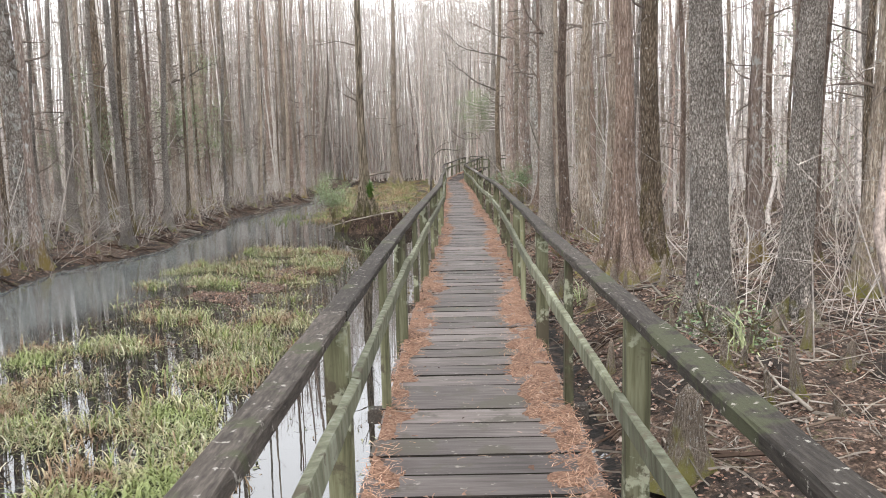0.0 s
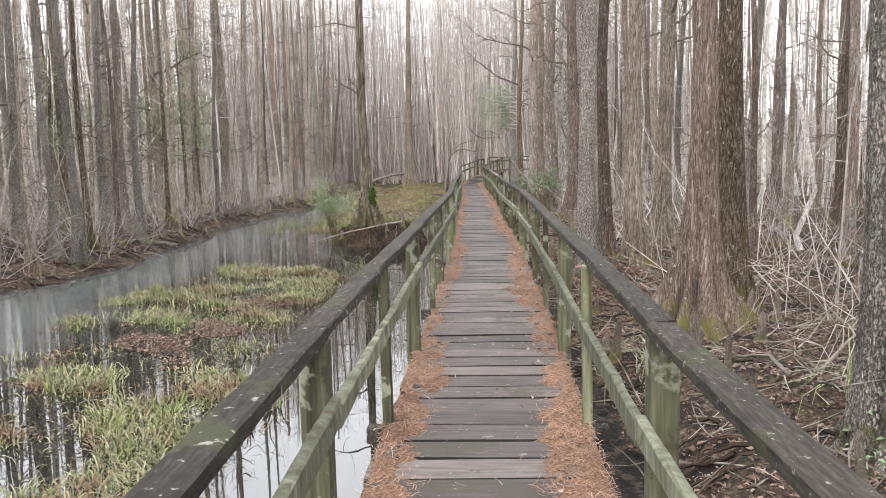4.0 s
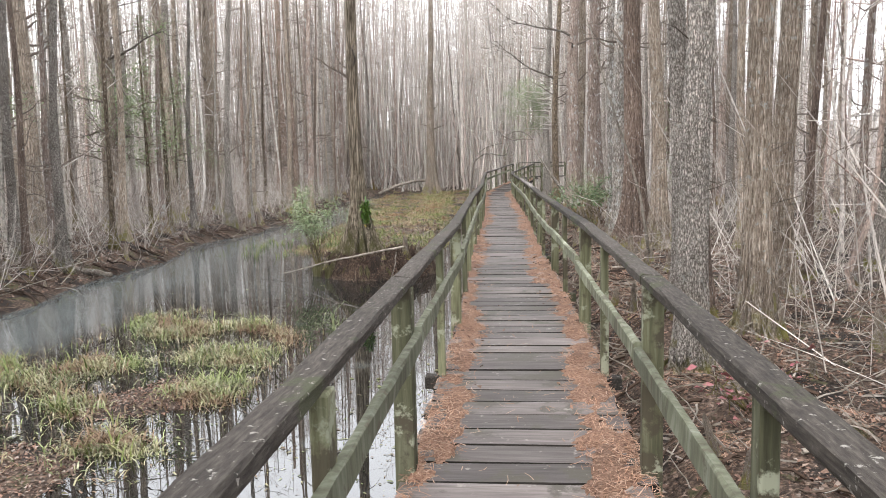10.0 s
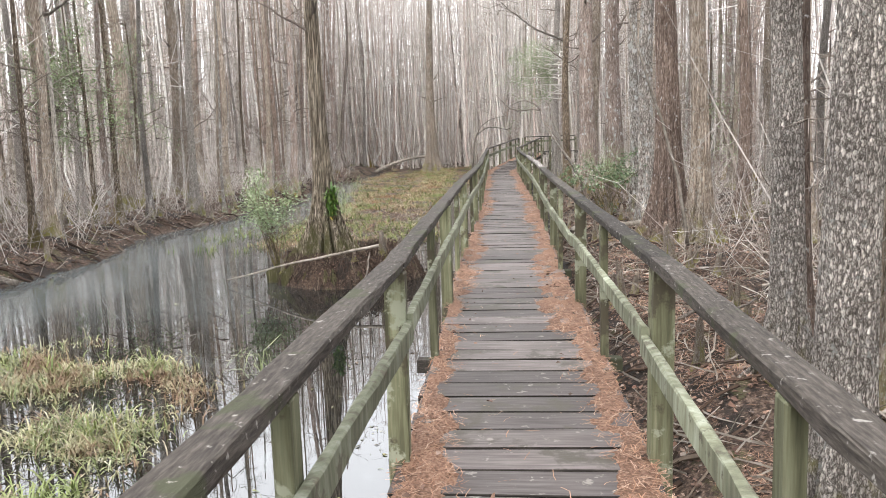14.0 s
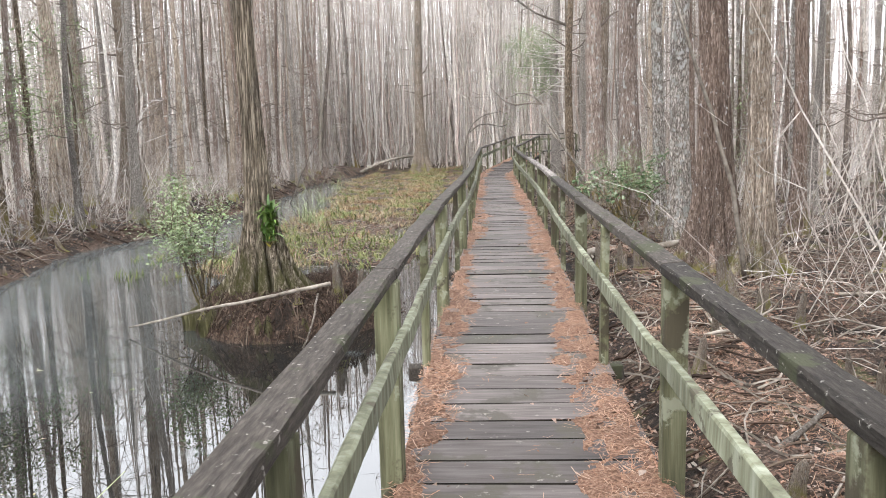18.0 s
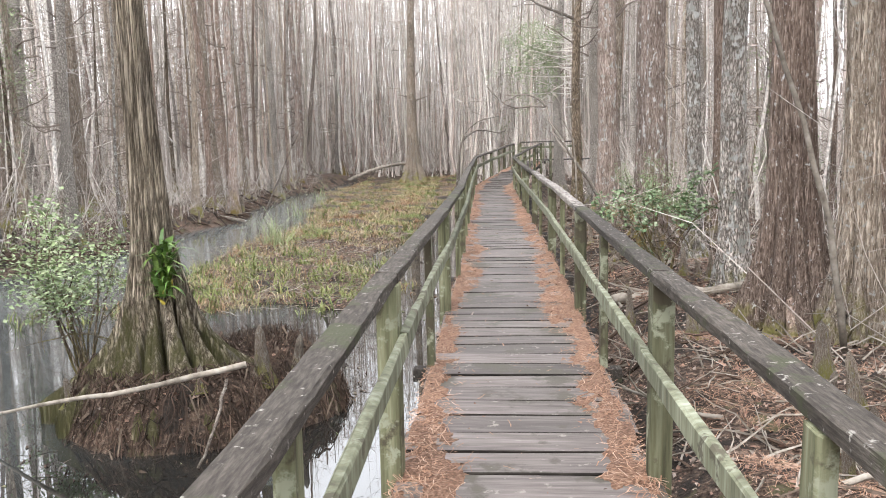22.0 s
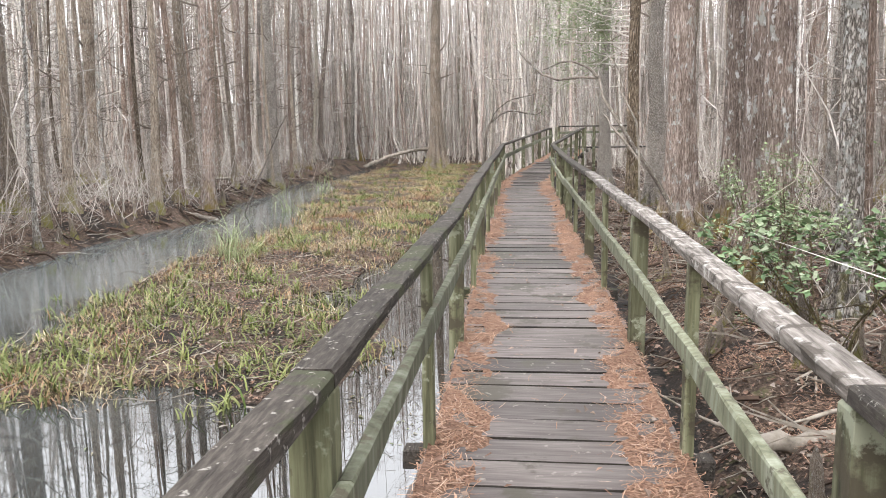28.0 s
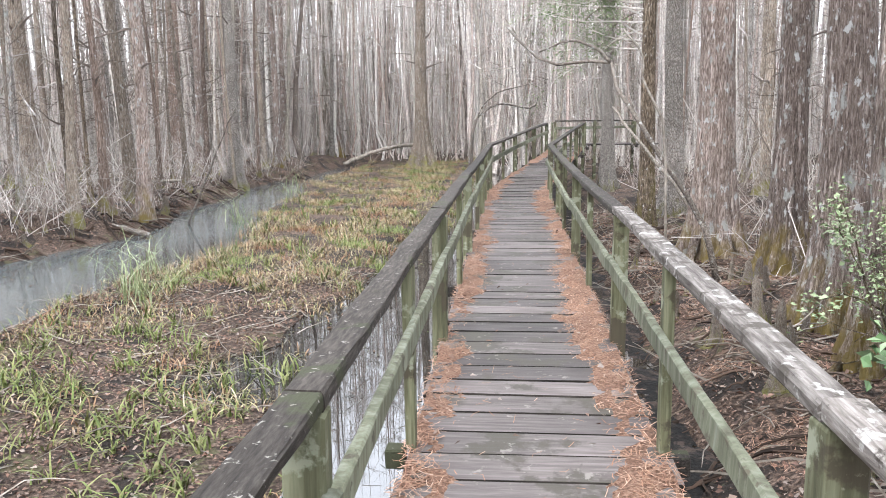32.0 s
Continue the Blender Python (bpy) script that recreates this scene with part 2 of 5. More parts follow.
MOSS, LICHEN, PALE = (0.34, 0.32, 0.085), (0.60, 0.60, 0.56), (0.90, 0.90, 0.88)
FLECK = (1.0, 0.97, 0.91)
LIT = (0.82, 1.30)
bark_grey = surface("bark_grey", [(0.20, 0.175, 0.152), (0.46, 0.42, 0.38), (0.70, 0.66, 0.61)], (60, 60, 34), 6, 0.95, 1.0, 0.03, [(FLECK, 70, 0.14, None), (LICHEN, 14, 0.12, None), (MOSS, 4, 0.36, 1.1)], plates=(44, 16), stretch=0.8, tone_by=LIT, crack_by=0.24)
bark_red = surface("bark_red", [(0.09, 0.06, 0.046), (0.27, 0.205, 0.168), (0.45, 0.365, 0.315)], (60, 60, 9), 6, 0.95, 1.0, 0.025, [(FLECK, 55, 0.09, None), (PALE, 15, 0.1, None), (MOSS, 3, 0.42, 0.9)], plates=(22, 1.7), stretch=0.9, tone_by=LIT, crack_by=0.55)
bark_patch = surface("bark_patch", [(0.12, 0.087, 0.073), (0.35, 0.285, 0.25), (0.55, 0.475, 0.43)], (60, 60, 10), 6, 0.95, 1.0, 0.025, [(LICHEN, 6, 0.22, None), (PALE, 11, 0.19, None), ((0.32, 0.235, 0.06), 3, 0.52, 1.2)], plates=(22, 1.7), stretch=0.6, tone_by=LIT, crack_by=0.55)
bark_brown = surface("bark_brown", [(0.11, 0.085, 0.064), (0.34, 0.285, 0.23), (0.54, 0.48, 0.415)], (60, 60, 9), 6, 0.95, 1.0, 0.025, [(FLECK, 55, 0.11, None), (LICHEN, 12, 0.18, None), (MOSS, 3, 0.54, 1.0)], plates=(22, 1.7), stretch=0.9, tone_by=LIT, crack_by=0.55)
bark_dark = surface("bark_dark", [(0.06, 0.046, 0.032), (0.21, 0.165, 0.12), (0.36, 0.30, 0.235)], (44, 44, 8), 6, 0.95, 1.0, 0.025, [((0.22, 0.185, 0.06), 3, 0.46, 3.0), (FLECK, 30, 0.12, None)], plates=(28, 6), stretch=0.5, tone_by=LIT)
bark_white = surface("bark_white", [(0.20, 0.175, 0.15), (0.48, 0.44, 0.40), (0.68, 0.64, 0.59)], (40, 40, 12), 6, 0.95, 1.0, 0.025, [(LICHEN, 8, 0.3, None), (MOSS, 3, 0.36, 1.6), (PALE, 9, 0.24, None)], plates=(26, 8), stretch=0.7, tone_by=LIT, crack_by=0.3)
bark_isle = surface("bark_isle", [(0.075, 0.06, 0.04), (0.25, 0.21, 0.158), (0.45, 0.395, 0.325)], (46, 46, 2.2), 6, 0.95, 1.0, 0.03, [((0.115, 0.11, 0.036), 5, 0.62, 1.8), ((0.20, 0.175, 0.13), 9, 0.16, None)], plates=(24, 1.2), stretch=0.25, tone_by=LIT, crack_by=0.3)
bark_limb = surface("bark_limb", [(0.07, 0.056, 0.045), (0.22, 0.185, 0.155), (0.42, 0.38, 0.33)], (40, 40, 40), 6, 0.95, 0.8, 0.02, [(LICHEN, 14, 0.2, None)])
bark_far = surface("bark_far", None, (26, 26, 13), 6, 0.95, 0.0, 0.0, [], [(0.10, 0.08, 0.066), (0.50, 0.475, 0.445), (0.28, 0.235, 0.205), (0.56, 0.535, 0.51), (0.24, 0.175, 0.145), (0.44, 0.41, 0.375), (0.15, 0.13, 0.10), (0.52, 0.49, 0.46), (0.36, 0.31, 0.28)], None, 0.3, (0.35, 1.7), tone_by=(0.95, 1.35))
twig_mat = surface("twig", None, (20, 20, 20), 3, 0.95, 0.0, 0.0, [], [(0.16, 0.13, 0.11), (0.50, 0.46, 0.42), (0.30, 0.255, 0.225), (0.60, 0.57, 0.53), (0.40, 0.355, 0.32), (0.22, 0.18, 0.155)], tone_by=(0.9, 1.35))
twig_dark = surface("dark_twig", None, (20, 20, 20), 3, 0.95, 0.0, 0.0, [], [(0.09, 0.07, 0.055), (0.24, 0.205, 0.175), (0.15, 0.12, 0.10), (0.34, 0.30, 0.265)], tone_by=(0.7, 1.1))
# backdrop colour, paled to stand for the haze of distance
haze_mat = surface("hazed_woods", [(0.42, 0.38, 0.36), (0.62, 0.585, 0.56), (0.80, 0.77, 0.75)], (1.6, 1.6, 0.12), 8, 1.0, 0.0, 0.0)
root_mat = surface("root_mat", None, (16, 16, 16), 5, 0.95, 0.6, 0.01, [], [(0.03, 0.02, 0.014), (0.09, 0.058, 0.04), (0.15, 0.10, 0.073), (0.055, 0.035, 0.026), (0.24, 0.185, 0.14)])
dead_wood = surface("dead_wood", [(0.19, 0.16, 0.128), (0.41, 0.36, 0.30), (0.57, 0.52, 0.46)], (10, 10, 10), 6, 0.9, 0.5, 0.01)
deck_wood = surface("deck_wood", [(0.092, 0.075, 0.068), (0.158, 0.134, 0.124), (0.238, 0.208, 0.196)], (3.0, 40, 40), 8, 0.62, 0.5, 0.004, [((0.09, 0.08, 0.06), 2.4, 0.3, None), ((0.34, 0.31, 0.275), 13, 0.1, None)])
# board sides: grime, and the shade of the gaps put into the colour
grimy_shaded_edge = surface("grimy_shaded_edge", [(0.012, 0.010, 0.008), (0.03, 0.025, 0.02), (0.06, 0.05, 0.042)], (6, 30, 30), 6, 0.95, 0.4, 0.004)
rail_wood = surface("rail_wood", [(0.024, 0.020, 0.0165), (0.058, 0.049, 0.041), (0.108, 0.094, 0.080)], (95, 14.0, 95), 8, 0.9, 0.8, 0.006, [((0.07, 0.075, 0.04), 3, 0.3, None), ((0.42, 0.40, 0.36), 34, 0.12, None)], tone_by=(0.6, 0.85))
bleached_wood = surface("bleached_wood", [(0.09, 0.075, 0.065), (0.27, 0.24, 0.215), (0.52, 0.48, 0.44)], (60, 6.0, 60), 8, 0.9, 0.9, 0.008, [((0.10, 0.085, 0.07), 9, 0.3, None), ((0.62, 0.60, 0.56), 14, 0.22, None)], tone_by=(0.6, 0.9))
post_wood = surface("post_wood", [(0.06, 0.058, 0.032), (0.18, 0.182, 0.105), (0.33, 0.335, 0.22)], (26, 26, 1.6), 8, 0.85, 0.6, 0.006, [((0.09, 0.075, 0.05), 4, 0.36, None), ((0.40, 0.42, 0.31), 6, 0.26, None)])
side_wood = surface("side_wood", [(0.11, 0.105, 0.07), (0.22, 0.23, 0.155), (0.38, 0.40, 0.315)], (14, 18.0, 2.5), 8, 0.85, 0.6, 0.006, [((0.13, 0.115, 0.08), 9, 0.24, None)])
soil = surface("forest_floor", [(0.010, 0.0075, 0.0055), (0.09, 0.060, 0.044), (0.29, 0.21, 0.16)], (26, 26, 26), 10, 0.95, 1.0, 0.04, [((0.03, 0.024, 0.02), 1.6, 0.42, None), ((0.13, 0.12, 0.06), 2.2, 0.2, None)], tone_by=(0.5, 0.85))
# wet muck kept near black, the closed canopy's shade put into its colour
muck_mat = surface("shaded_black_muck", [(0.004, 0.0035, 0.003), (0.012, 0.010, 0.008), (0.04, 0.03, 0.024)], (14, 14, 14), 8, 0.85, 0.8, 0.03, [((0.09, 0.062, 0.048), 7, 0.34, None)])
leaf_litter_mat = surface("leaf_litter", None, (30, 30, 30), 3, 0.85, 0.0, 0.0, [], [(0.045, 0.028, 0.021), (0.24, 0.142, 0.10), (0.38, 0.28, 0.22), (0.08, 0.050, 0.037), (0.50, 0.42, 0.36), (0.34, 0.20, 0.14), (0.19, 0.115, 0.09), (0.46, 0.29, 0.21)], tone_by=(0.45, 0.85))
needle_mat = surface("pine_needles", None, (60, 60, 60), 3, 0.8, 0.0, 0.0, [], [(0.33, 0.17, 0.105), (0.50, 0.29, 0.19), (0.40, 0.22, 0.135), (0.60, 0.41, 0.30), (0.22, 0.11, 0.068), (0.53, 0.33, 0.22), (0.64, 0.48, 0.37)], tone_by=(0.58, 0.92))
mat_mat = surface("needle_mat", [(0.10, 0.052, 0.032), (0.33, 0.185, 0.12), (0.56, 0.365, 0.26)], (70, 70, 70), 8, 0.9, 1.0, 0.02, tone_by=(0.52, 0.86))
marsh_mat = surface("marsh_grass", None, (20, 20, 20), 3, 0.6, 0.0, 0.0, [((0.25, 0.155, 0.095), 1.3, 0.42, None), ((0.28, 0.34, 0.12), 0.9, 0.27, None), ((0.50, 0.46, 0.28), 2.1, 0.24, None)], [(0.31, 0.25, 0.15), (0.24, 0.29, 0.11), (0.46, 0.43, 0.27), (0.15, 0.20, 0.07), (0.36, 0.385, 0.19), (0.19, 0.12, 0.08), (0.55, 0.53, 0.38), (0.27, 0.33, 0.13), (0.33, 0.23, 0.15)], None, 0.3, (0.4, 1.4), tone_by=(0.5, 0.95))
straw_mat = surface("marsh_straw", None, (20, 20, 20), 3, 0.7, 0.0, 0.0, [((0.40, 0.23, 0.13), 0.9, 0.38, None), ((0.24, 0.31, 0.09), 0.7, 0.3, None)], [(0.32, 0.23, 0.135), (0.48, 0.39, 0.25), (0.21, 0.135, 0.08), (0.56, 0.48, 0.34), (0.26, 0.25, 0.10), (0.38, 0.26, 0.15), (0.15, 0.10, 0.065), (0.33, 0.32, 0.15)], None, 0.3, (0.4, 1.4), tone_by=(0.6, 1.05))
sedge_mat = surface("sedge_blades", None, (20, 20, 20), 3, 0.6, 0.0, 0.0, [], [(0.34, 0.40, 0.19), (0.46, 0.50, 0.28), (0.26, 0.33, 0.13), (0.56, 0.57, 0.38)])
green_mat = surface("green_blades", None, (20, 20, 20), 3, 0.6, 0.0, 0.0, [], [(0.16, 0.21, 0.05), (0.26, 0.30, 0.09), (0.34, 0.34, 0.14), (0.12, 0.18, 0.04)])
shrub_mat = surface("shrub_leaves", None, (20, 20, 20), 3, 0.5, 0.0, 0.0, [], [(0.07, 0.14, 0.05), (0.15, 0.245, 0.095), (0.36, 0.44, 0.26), (0.11, 0.19, 0.075), (0.23, 0.325, 0.155), (0.44, 0.50, 0.34)], None, 0.4, tone_by=(0.55, 0.9))
holly_mat = surface("holly_leaves", None, (20, 20, 20), 3, 0.5, 0.0, 0.0, [], [(0.22, 0.33, 0.12), (0.36, 0.46, 0.22), (0.48, 0.55, 0.33), (0.28, 0.38, 0.16)], None, 0.5)
red_leaf = surface("red_leaves", None, (20, 20, 20), 3, 0.5, 0.0, 0.0, [], [(0.35, 0.10, 0.12), (0.45, 0.20, 0.20), (0.28, 0.10, 0.10)])
yellow_leaf = surface("yellow_leaves", None, (20, 20, 20), 3, 0.5, 0.0, 0.0, [], [(0.62, 0.50, 0.06), (0.50, 0.42, 0.08), (0.34, 0.36, 0.06)], None, 0.4)
fern_mat = surface("fern_leaves", None, (20, 20, 20), 3, 0.5, 0.0, 0.0, [], [(0.07, 0.16, 0.02), (0.14, 0.27, 0.035), (0.22, 0.34, 0.06), (0.10, 0.19, 0.03)], None, 0.5)


def water_material():
    """Dark still water; a filmy grey layer lies on the open channel and dulls its mirror, its colour also holding the
    flat reflection seen at low angles.
    """
    m = bpy.data.materials.new("swamp_water")
    m.use_nodes = True
    nd, ln = m.node_tree.nodes, m.node_tree.links
    b = nd["Principled BSDF"]
    tc, xyz = nd.new("ShaderNodeTexCoord"), nd.new("ShaderNodeSeparateXYZ")
    ln.new(tc.outputs["Object"], xyz.inputs[0])

    def noise(scale, detail):
        n = nd.new("ShaderNodeTexNoise")
        n.inputs["Scale"].default_value, n.inputs["Detail"].default_value = scale, detail
        ln.new(tc.outputs["Object"], n.inputs["Vector"])
        return n.outputs["Fac"]

    def math_node(op, a, c):
        n = nd.new("ShaderNodeMath")
        n.operation = op
        for k, v in enumerate((a, c)):
            if isinstance(v, (int, float)):
                n.inputs[k].default_value = v
            else:
                ln.new(v, n.inputs[k])
        return n.outputs[0]

    def step(value, lo, hi):
        n = nd.new("ShaderNodeMapRange")
        n.interpolation_type = "SMOOTHSTEP"
        n.inputs["From Min"].default_value, n.inputs["From Max"].default_value = lo, hi
        ln.new(value, n.inputs["Value"])
        return n.outputs[0]

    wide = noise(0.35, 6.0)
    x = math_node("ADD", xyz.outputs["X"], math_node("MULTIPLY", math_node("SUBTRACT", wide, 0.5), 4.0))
    # masks of the grey layer; dull low-angle reflection of trees is painted in with it
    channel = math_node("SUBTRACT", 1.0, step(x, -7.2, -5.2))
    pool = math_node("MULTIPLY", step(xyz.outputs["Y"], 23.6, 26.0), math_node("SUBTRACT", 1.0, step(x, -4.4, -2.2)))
    film_sheen = math_node("MINIMUM", math_node("MAXIMUM", channel, math_node("MULTIPLY", pool, 0.45)), 1.0)
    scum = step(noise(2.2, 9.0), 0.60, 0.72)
    cover = math_node("MAXIMUM", film_sheen, math_node("MULTIPLY", scum, 0.45))

    def blend(lo, hi, socket):
        mx = nd.new("ShaderNodeMix")
        mx.data_type = "RGBA"
        ln.new(cover, mx.inputs["Factor"])
        mx.inputs["A"].default_value, mx.inputs["B"].default_value = (*lo, 1), (*hi, 1)
        ln.new(mx.outputs["Result"], b.inputs[socket])

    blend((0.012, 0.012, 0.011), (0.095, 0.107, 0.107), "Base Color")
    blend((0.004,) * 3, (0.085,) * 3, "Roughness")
    b.inputs["IOR"].default_value = 2.3
    bp = nd.new("ShaderNodeBump")
    bp.inputs["Strength"].default_value, bp.inputs["Distance"].default_value = 0.02, 0.02
    ln.new(noise(2.5, 2.0), bp.inputs["Height"])
    ln.new(bp.outputs[0], b.inputs["Normal"])
    return m


water_mat = water_material()


# ---- ground, stream and marsh ----
WAVES = [(rng.uniform(0.15, 0.5), rng.uniform(0, 6.28), rng.uniform(0, 6.28)) for _ in range(7)] + [(rng.uniform(0.8, 2.6), rng.uniform(0, 6.28), rng.uniform(0, 6.28)) for _ in range(9)]


def lumps(x, y, lo=0, hi=16):
    """Smooth unevenness between about -1 and 1."""
    s = 0
    for f, a, p in WAVES[lo:hi]:
        s = s + np.sin(f * (x * np.cos(a) + y * np.sin(a)) * 2.2 + p)
    return s / math.sqrt((hi - lo) * 0.9)


def ss(a, b, v):
    t = np.clip((v - a) / (b - a), 0, 1)
    return t * t * (3 - 2 * t)


def left_bank(y):
    return -8.85 + 0.35 * np.sin(y * 0.31) + 0.25 * np.sin(y * 0.83 + 1) - 0.5 * ss(45, 62, y)


def marsh(x, y):
    """How much of a marsh mat there is at a place, 0 to 1."""
    edge_l, edge_r = -5.9 + 0.35 * np.sin(y * 0.6) - 2.4 * ss(44, 60, y), -2.2 + 0.25 * np.sin(y * 0.9 + 2) + 0.75 * ss(30, 33, y) * (1 - ss(36, 39, y)) + 0.5 * ss(43, 48, y) + 0.3 * ss(14, 11, y) - 0.45 * ss(14.5, 16, y) * (1 - ss(23.5, 25, y))
    inside = ss(edge_l - 0.4, edge_l + 0.4, x) * (1 - ss(edge_r - 0.4, edge_r + 0.4, x))
    first = ss(5, 7, y) * (1 - ss(22.6, 23.8, y + 0.35 * (x + 4)))
    second = ss(31.9, 32.9, y - 0.12 * (x + 4) + 0.3 * np.sin(x * 2.3))
    return inside * np.maximum(first, second)


def height(x, y):
    n, f = lumps(x, y, 0, 7), lumps(x, y, 7, 16)
    z = np.full_like(x, -1.6)
    m = marsh(x, y)
    z = z + m * (0.53 + 0.02 * ss(22, 30, y) + 0.09 * n * (1 - 0.7 * ss(33, 36, y)) + 0.035 * f + 0.07 * ss(30.5, 32, y) - 0.08 * ss(18.6, 17.4, y) + 0.03 * ss(13, 12, y))
    z = np.where((m > 0.85) & (y > 31.0) & (np.hypot((x + 2.20) / 0.6, (y - 37.07) / 1.2) > 1), np.maximum(z, WATER + 0.02 + 0.03 * np.maximum(f, -0.4) * (m - 0.85) / 0.15 - 0.12 * np.exp(-((x + 2.20) / 0.5) ** 2 - ((y - 37.07) / 1.1) ** 2)), z)
    z = z - 0.16 * np.exp(-((x + 2.20) / 0.5) ** 2 - ((y - 37.07) / 1.0) ** 2)
    lb = left_bank(y)
    z = np.where(x < lb + 1.2, -1.6 + 0.62 * ss(lb + 1.0, lb - 0.1, x) + 0.42 * ss(lb + 0.2, lb - 1.2, x) + (0.10 * n + 0.07 * f) * ss(lb + 0.3, lb - 0.8, x), z)
    ditch = 0.16 * lumps(x * 0 + 3, y, 0, 7)
    rise = ss(0.95 + ditch, 1.95 + ditch, x)
    z = np.where(x > 0.2, -1.12 + 0.42 * rise + (0.10 * n + 0.07 * f) * ss(0.6, 2.0, x) + 0.05 * ss(4, 12, x), z)
    z = np.where(y > 60, z * (1 - ss(66, 74, y)) + (-0.75 + 0.12 * n + 0.05 * f) * ss(66, 74, y), z)
    d = np.hypot((x + 2.6) / 1.62, (y - 28.45) / 1.72)
    isle = -1.6 + 0.94 * (1 - ss(0.66, 1.06, d + 0.08 * f)) + 0.09 * f
    return np.where(d < 1.3, np.maximum(z, isle), z)


def axis(lo, hi, fine, grow, far):
    mid = np.arange(lo, hi + 1e-6, fine)
    out, step = [], fine
    v = 0
    while v < far:
        step *= grow
        v += step
        out.append(v)
    out = np.array(out)
    return np.concatenate([(lo - out)[::-1], mid, hi + out])


gx, gy = axis(-14, 8, 0.17, 1.25, 400), axis(-4, 62, 0.18, 1.25, 400)
GX, GY = np.meshgrid(gx, gy)
GZ = height(GX, GY)
i, j = np.meshgrid(np.arange(len(gy) - 1), np.arange(len(gx) - 1), indexing="ij")
k = i * len(gx) + j
ground = new("ground", mesh_of("ground", np.stack([GX, GY, GZ], -1).reshape(-1, 3), np.stack([k, k + 1, k + 1 + len(gx), k + len(gx)], -1).reshape(-1, 4), soil, True))
tagged(ground, "brown leaf-strewn swamp floor with muddy banks", "ground", kind="structure")
wx, wy = np.array([-12.5, -4, 4.5]), np.array([-30, 20, 78])
WX, WY = np.meshgrid(wx, wy)
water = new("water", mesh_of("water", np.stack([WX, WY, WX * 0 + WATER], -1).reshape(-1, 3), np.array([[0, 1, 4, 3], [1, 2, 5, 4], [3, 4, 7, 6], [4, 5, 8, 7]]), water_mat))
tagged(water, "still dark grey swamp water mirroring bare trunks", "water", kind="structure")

# muck sheet laid over the ditch water, with shade painted into its black
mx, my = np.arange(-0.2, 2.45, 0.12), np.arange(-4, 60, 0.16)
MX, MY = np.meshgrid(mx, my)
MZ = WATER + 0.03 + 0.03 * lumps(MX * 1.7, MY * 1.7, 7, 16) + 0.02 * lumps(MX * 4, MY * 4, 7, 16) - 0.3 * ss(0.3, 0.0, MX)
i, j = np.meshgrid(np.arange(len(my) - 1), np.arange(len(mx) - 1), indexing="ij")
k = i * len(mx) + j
tagged(new("ditch_mud", mesh_of("ditch_mud", np.stack([MX, MY, MZ], -1).reshape(-1, 3), np.stack([k, k + 1, k + 1 + len(mx), k + len(mx)], -1).reshape(-1, 4), muck_mat, True)), "black wet muck in the ditch beside the boardwalk, canopy shade in its colour", "mud", kind="structure")


def ground_at(x, y):
    return float(height(np.array([float(x)]), np.array([float(y)]))[0])


# ---- boardwalk line ----
LINE = [(-4, 0.25, 0.0), (9, 0.27, 0.0), (12.8, 0.35, 0.0), (17.8, 0.40, 0.0), (20.9, 0.36, 0.0), (23, 0.31, 0.0), (30, 0.315, 0.0), (34.5, 0.22, 0.03), (38, 0.15, 0.03), (41, 0.11, 0.04),
        (43, 0.05, 0.06), (44.6, 0.06, 0.09), (46, 0.22, 0.13), (47.2, 0.38, 0.17), (48.9, 0.65, 0.22), (50.4, 0.82, 0.29), (52.1, 1.07, 0.33), (54.2, 1.3, 0.38), (57, 1.65, 0.45)]


def line(y):
    ys = [p[0] for p in LINE]
    return float(np.interp(y, ys, [p[1] for p in LINE])), float(np.interp(y, ys, [p[2] for p in LINE]))


HALF = 0.52
boardwalk = new("boardwalk")
tagged(boardwalk, "narrow weathered plank boardwalk over the swamp", "boardwalk", kind="structure")
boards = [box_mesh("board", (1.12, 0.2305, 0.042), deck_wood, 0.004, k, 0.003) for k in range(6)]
# all but the top faces get the near-black colour that paints shade into gaps
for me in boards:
    me.materials.append(grimy_shaded_edge)
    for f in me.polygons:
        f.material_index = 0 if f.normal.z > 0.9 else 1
PITCH = 0.2425
rb = random.Random(3)
y = -3.0
while y < 57.2:
    x, z = line(y)
    dx = (line(y + 0.1)[0] - line(y - 0.1)[0]) / 0.2
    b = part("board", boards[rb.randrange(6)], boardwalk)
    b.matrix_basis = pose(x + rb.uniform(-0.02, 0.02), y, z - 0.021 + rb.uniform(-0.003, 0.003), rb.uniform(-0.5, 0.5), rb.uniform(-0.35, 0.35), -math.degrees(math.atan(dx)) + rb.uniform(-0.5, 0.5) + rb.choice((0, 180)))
    y += PITCH
# the second run, to the side
SIDE = 12.0
sc, sn = math.cos(radians(SIDE)), math.sin(radians(SIDE))
for n in range(11):
    b = part("board", boards[n % 6], boardwalk)
    b.matrix_basis = pose(2.1 + n * PITCH * sc, 57.75 + n * PITCH * sn, 0.46, 0, 0, SIDE - 90)


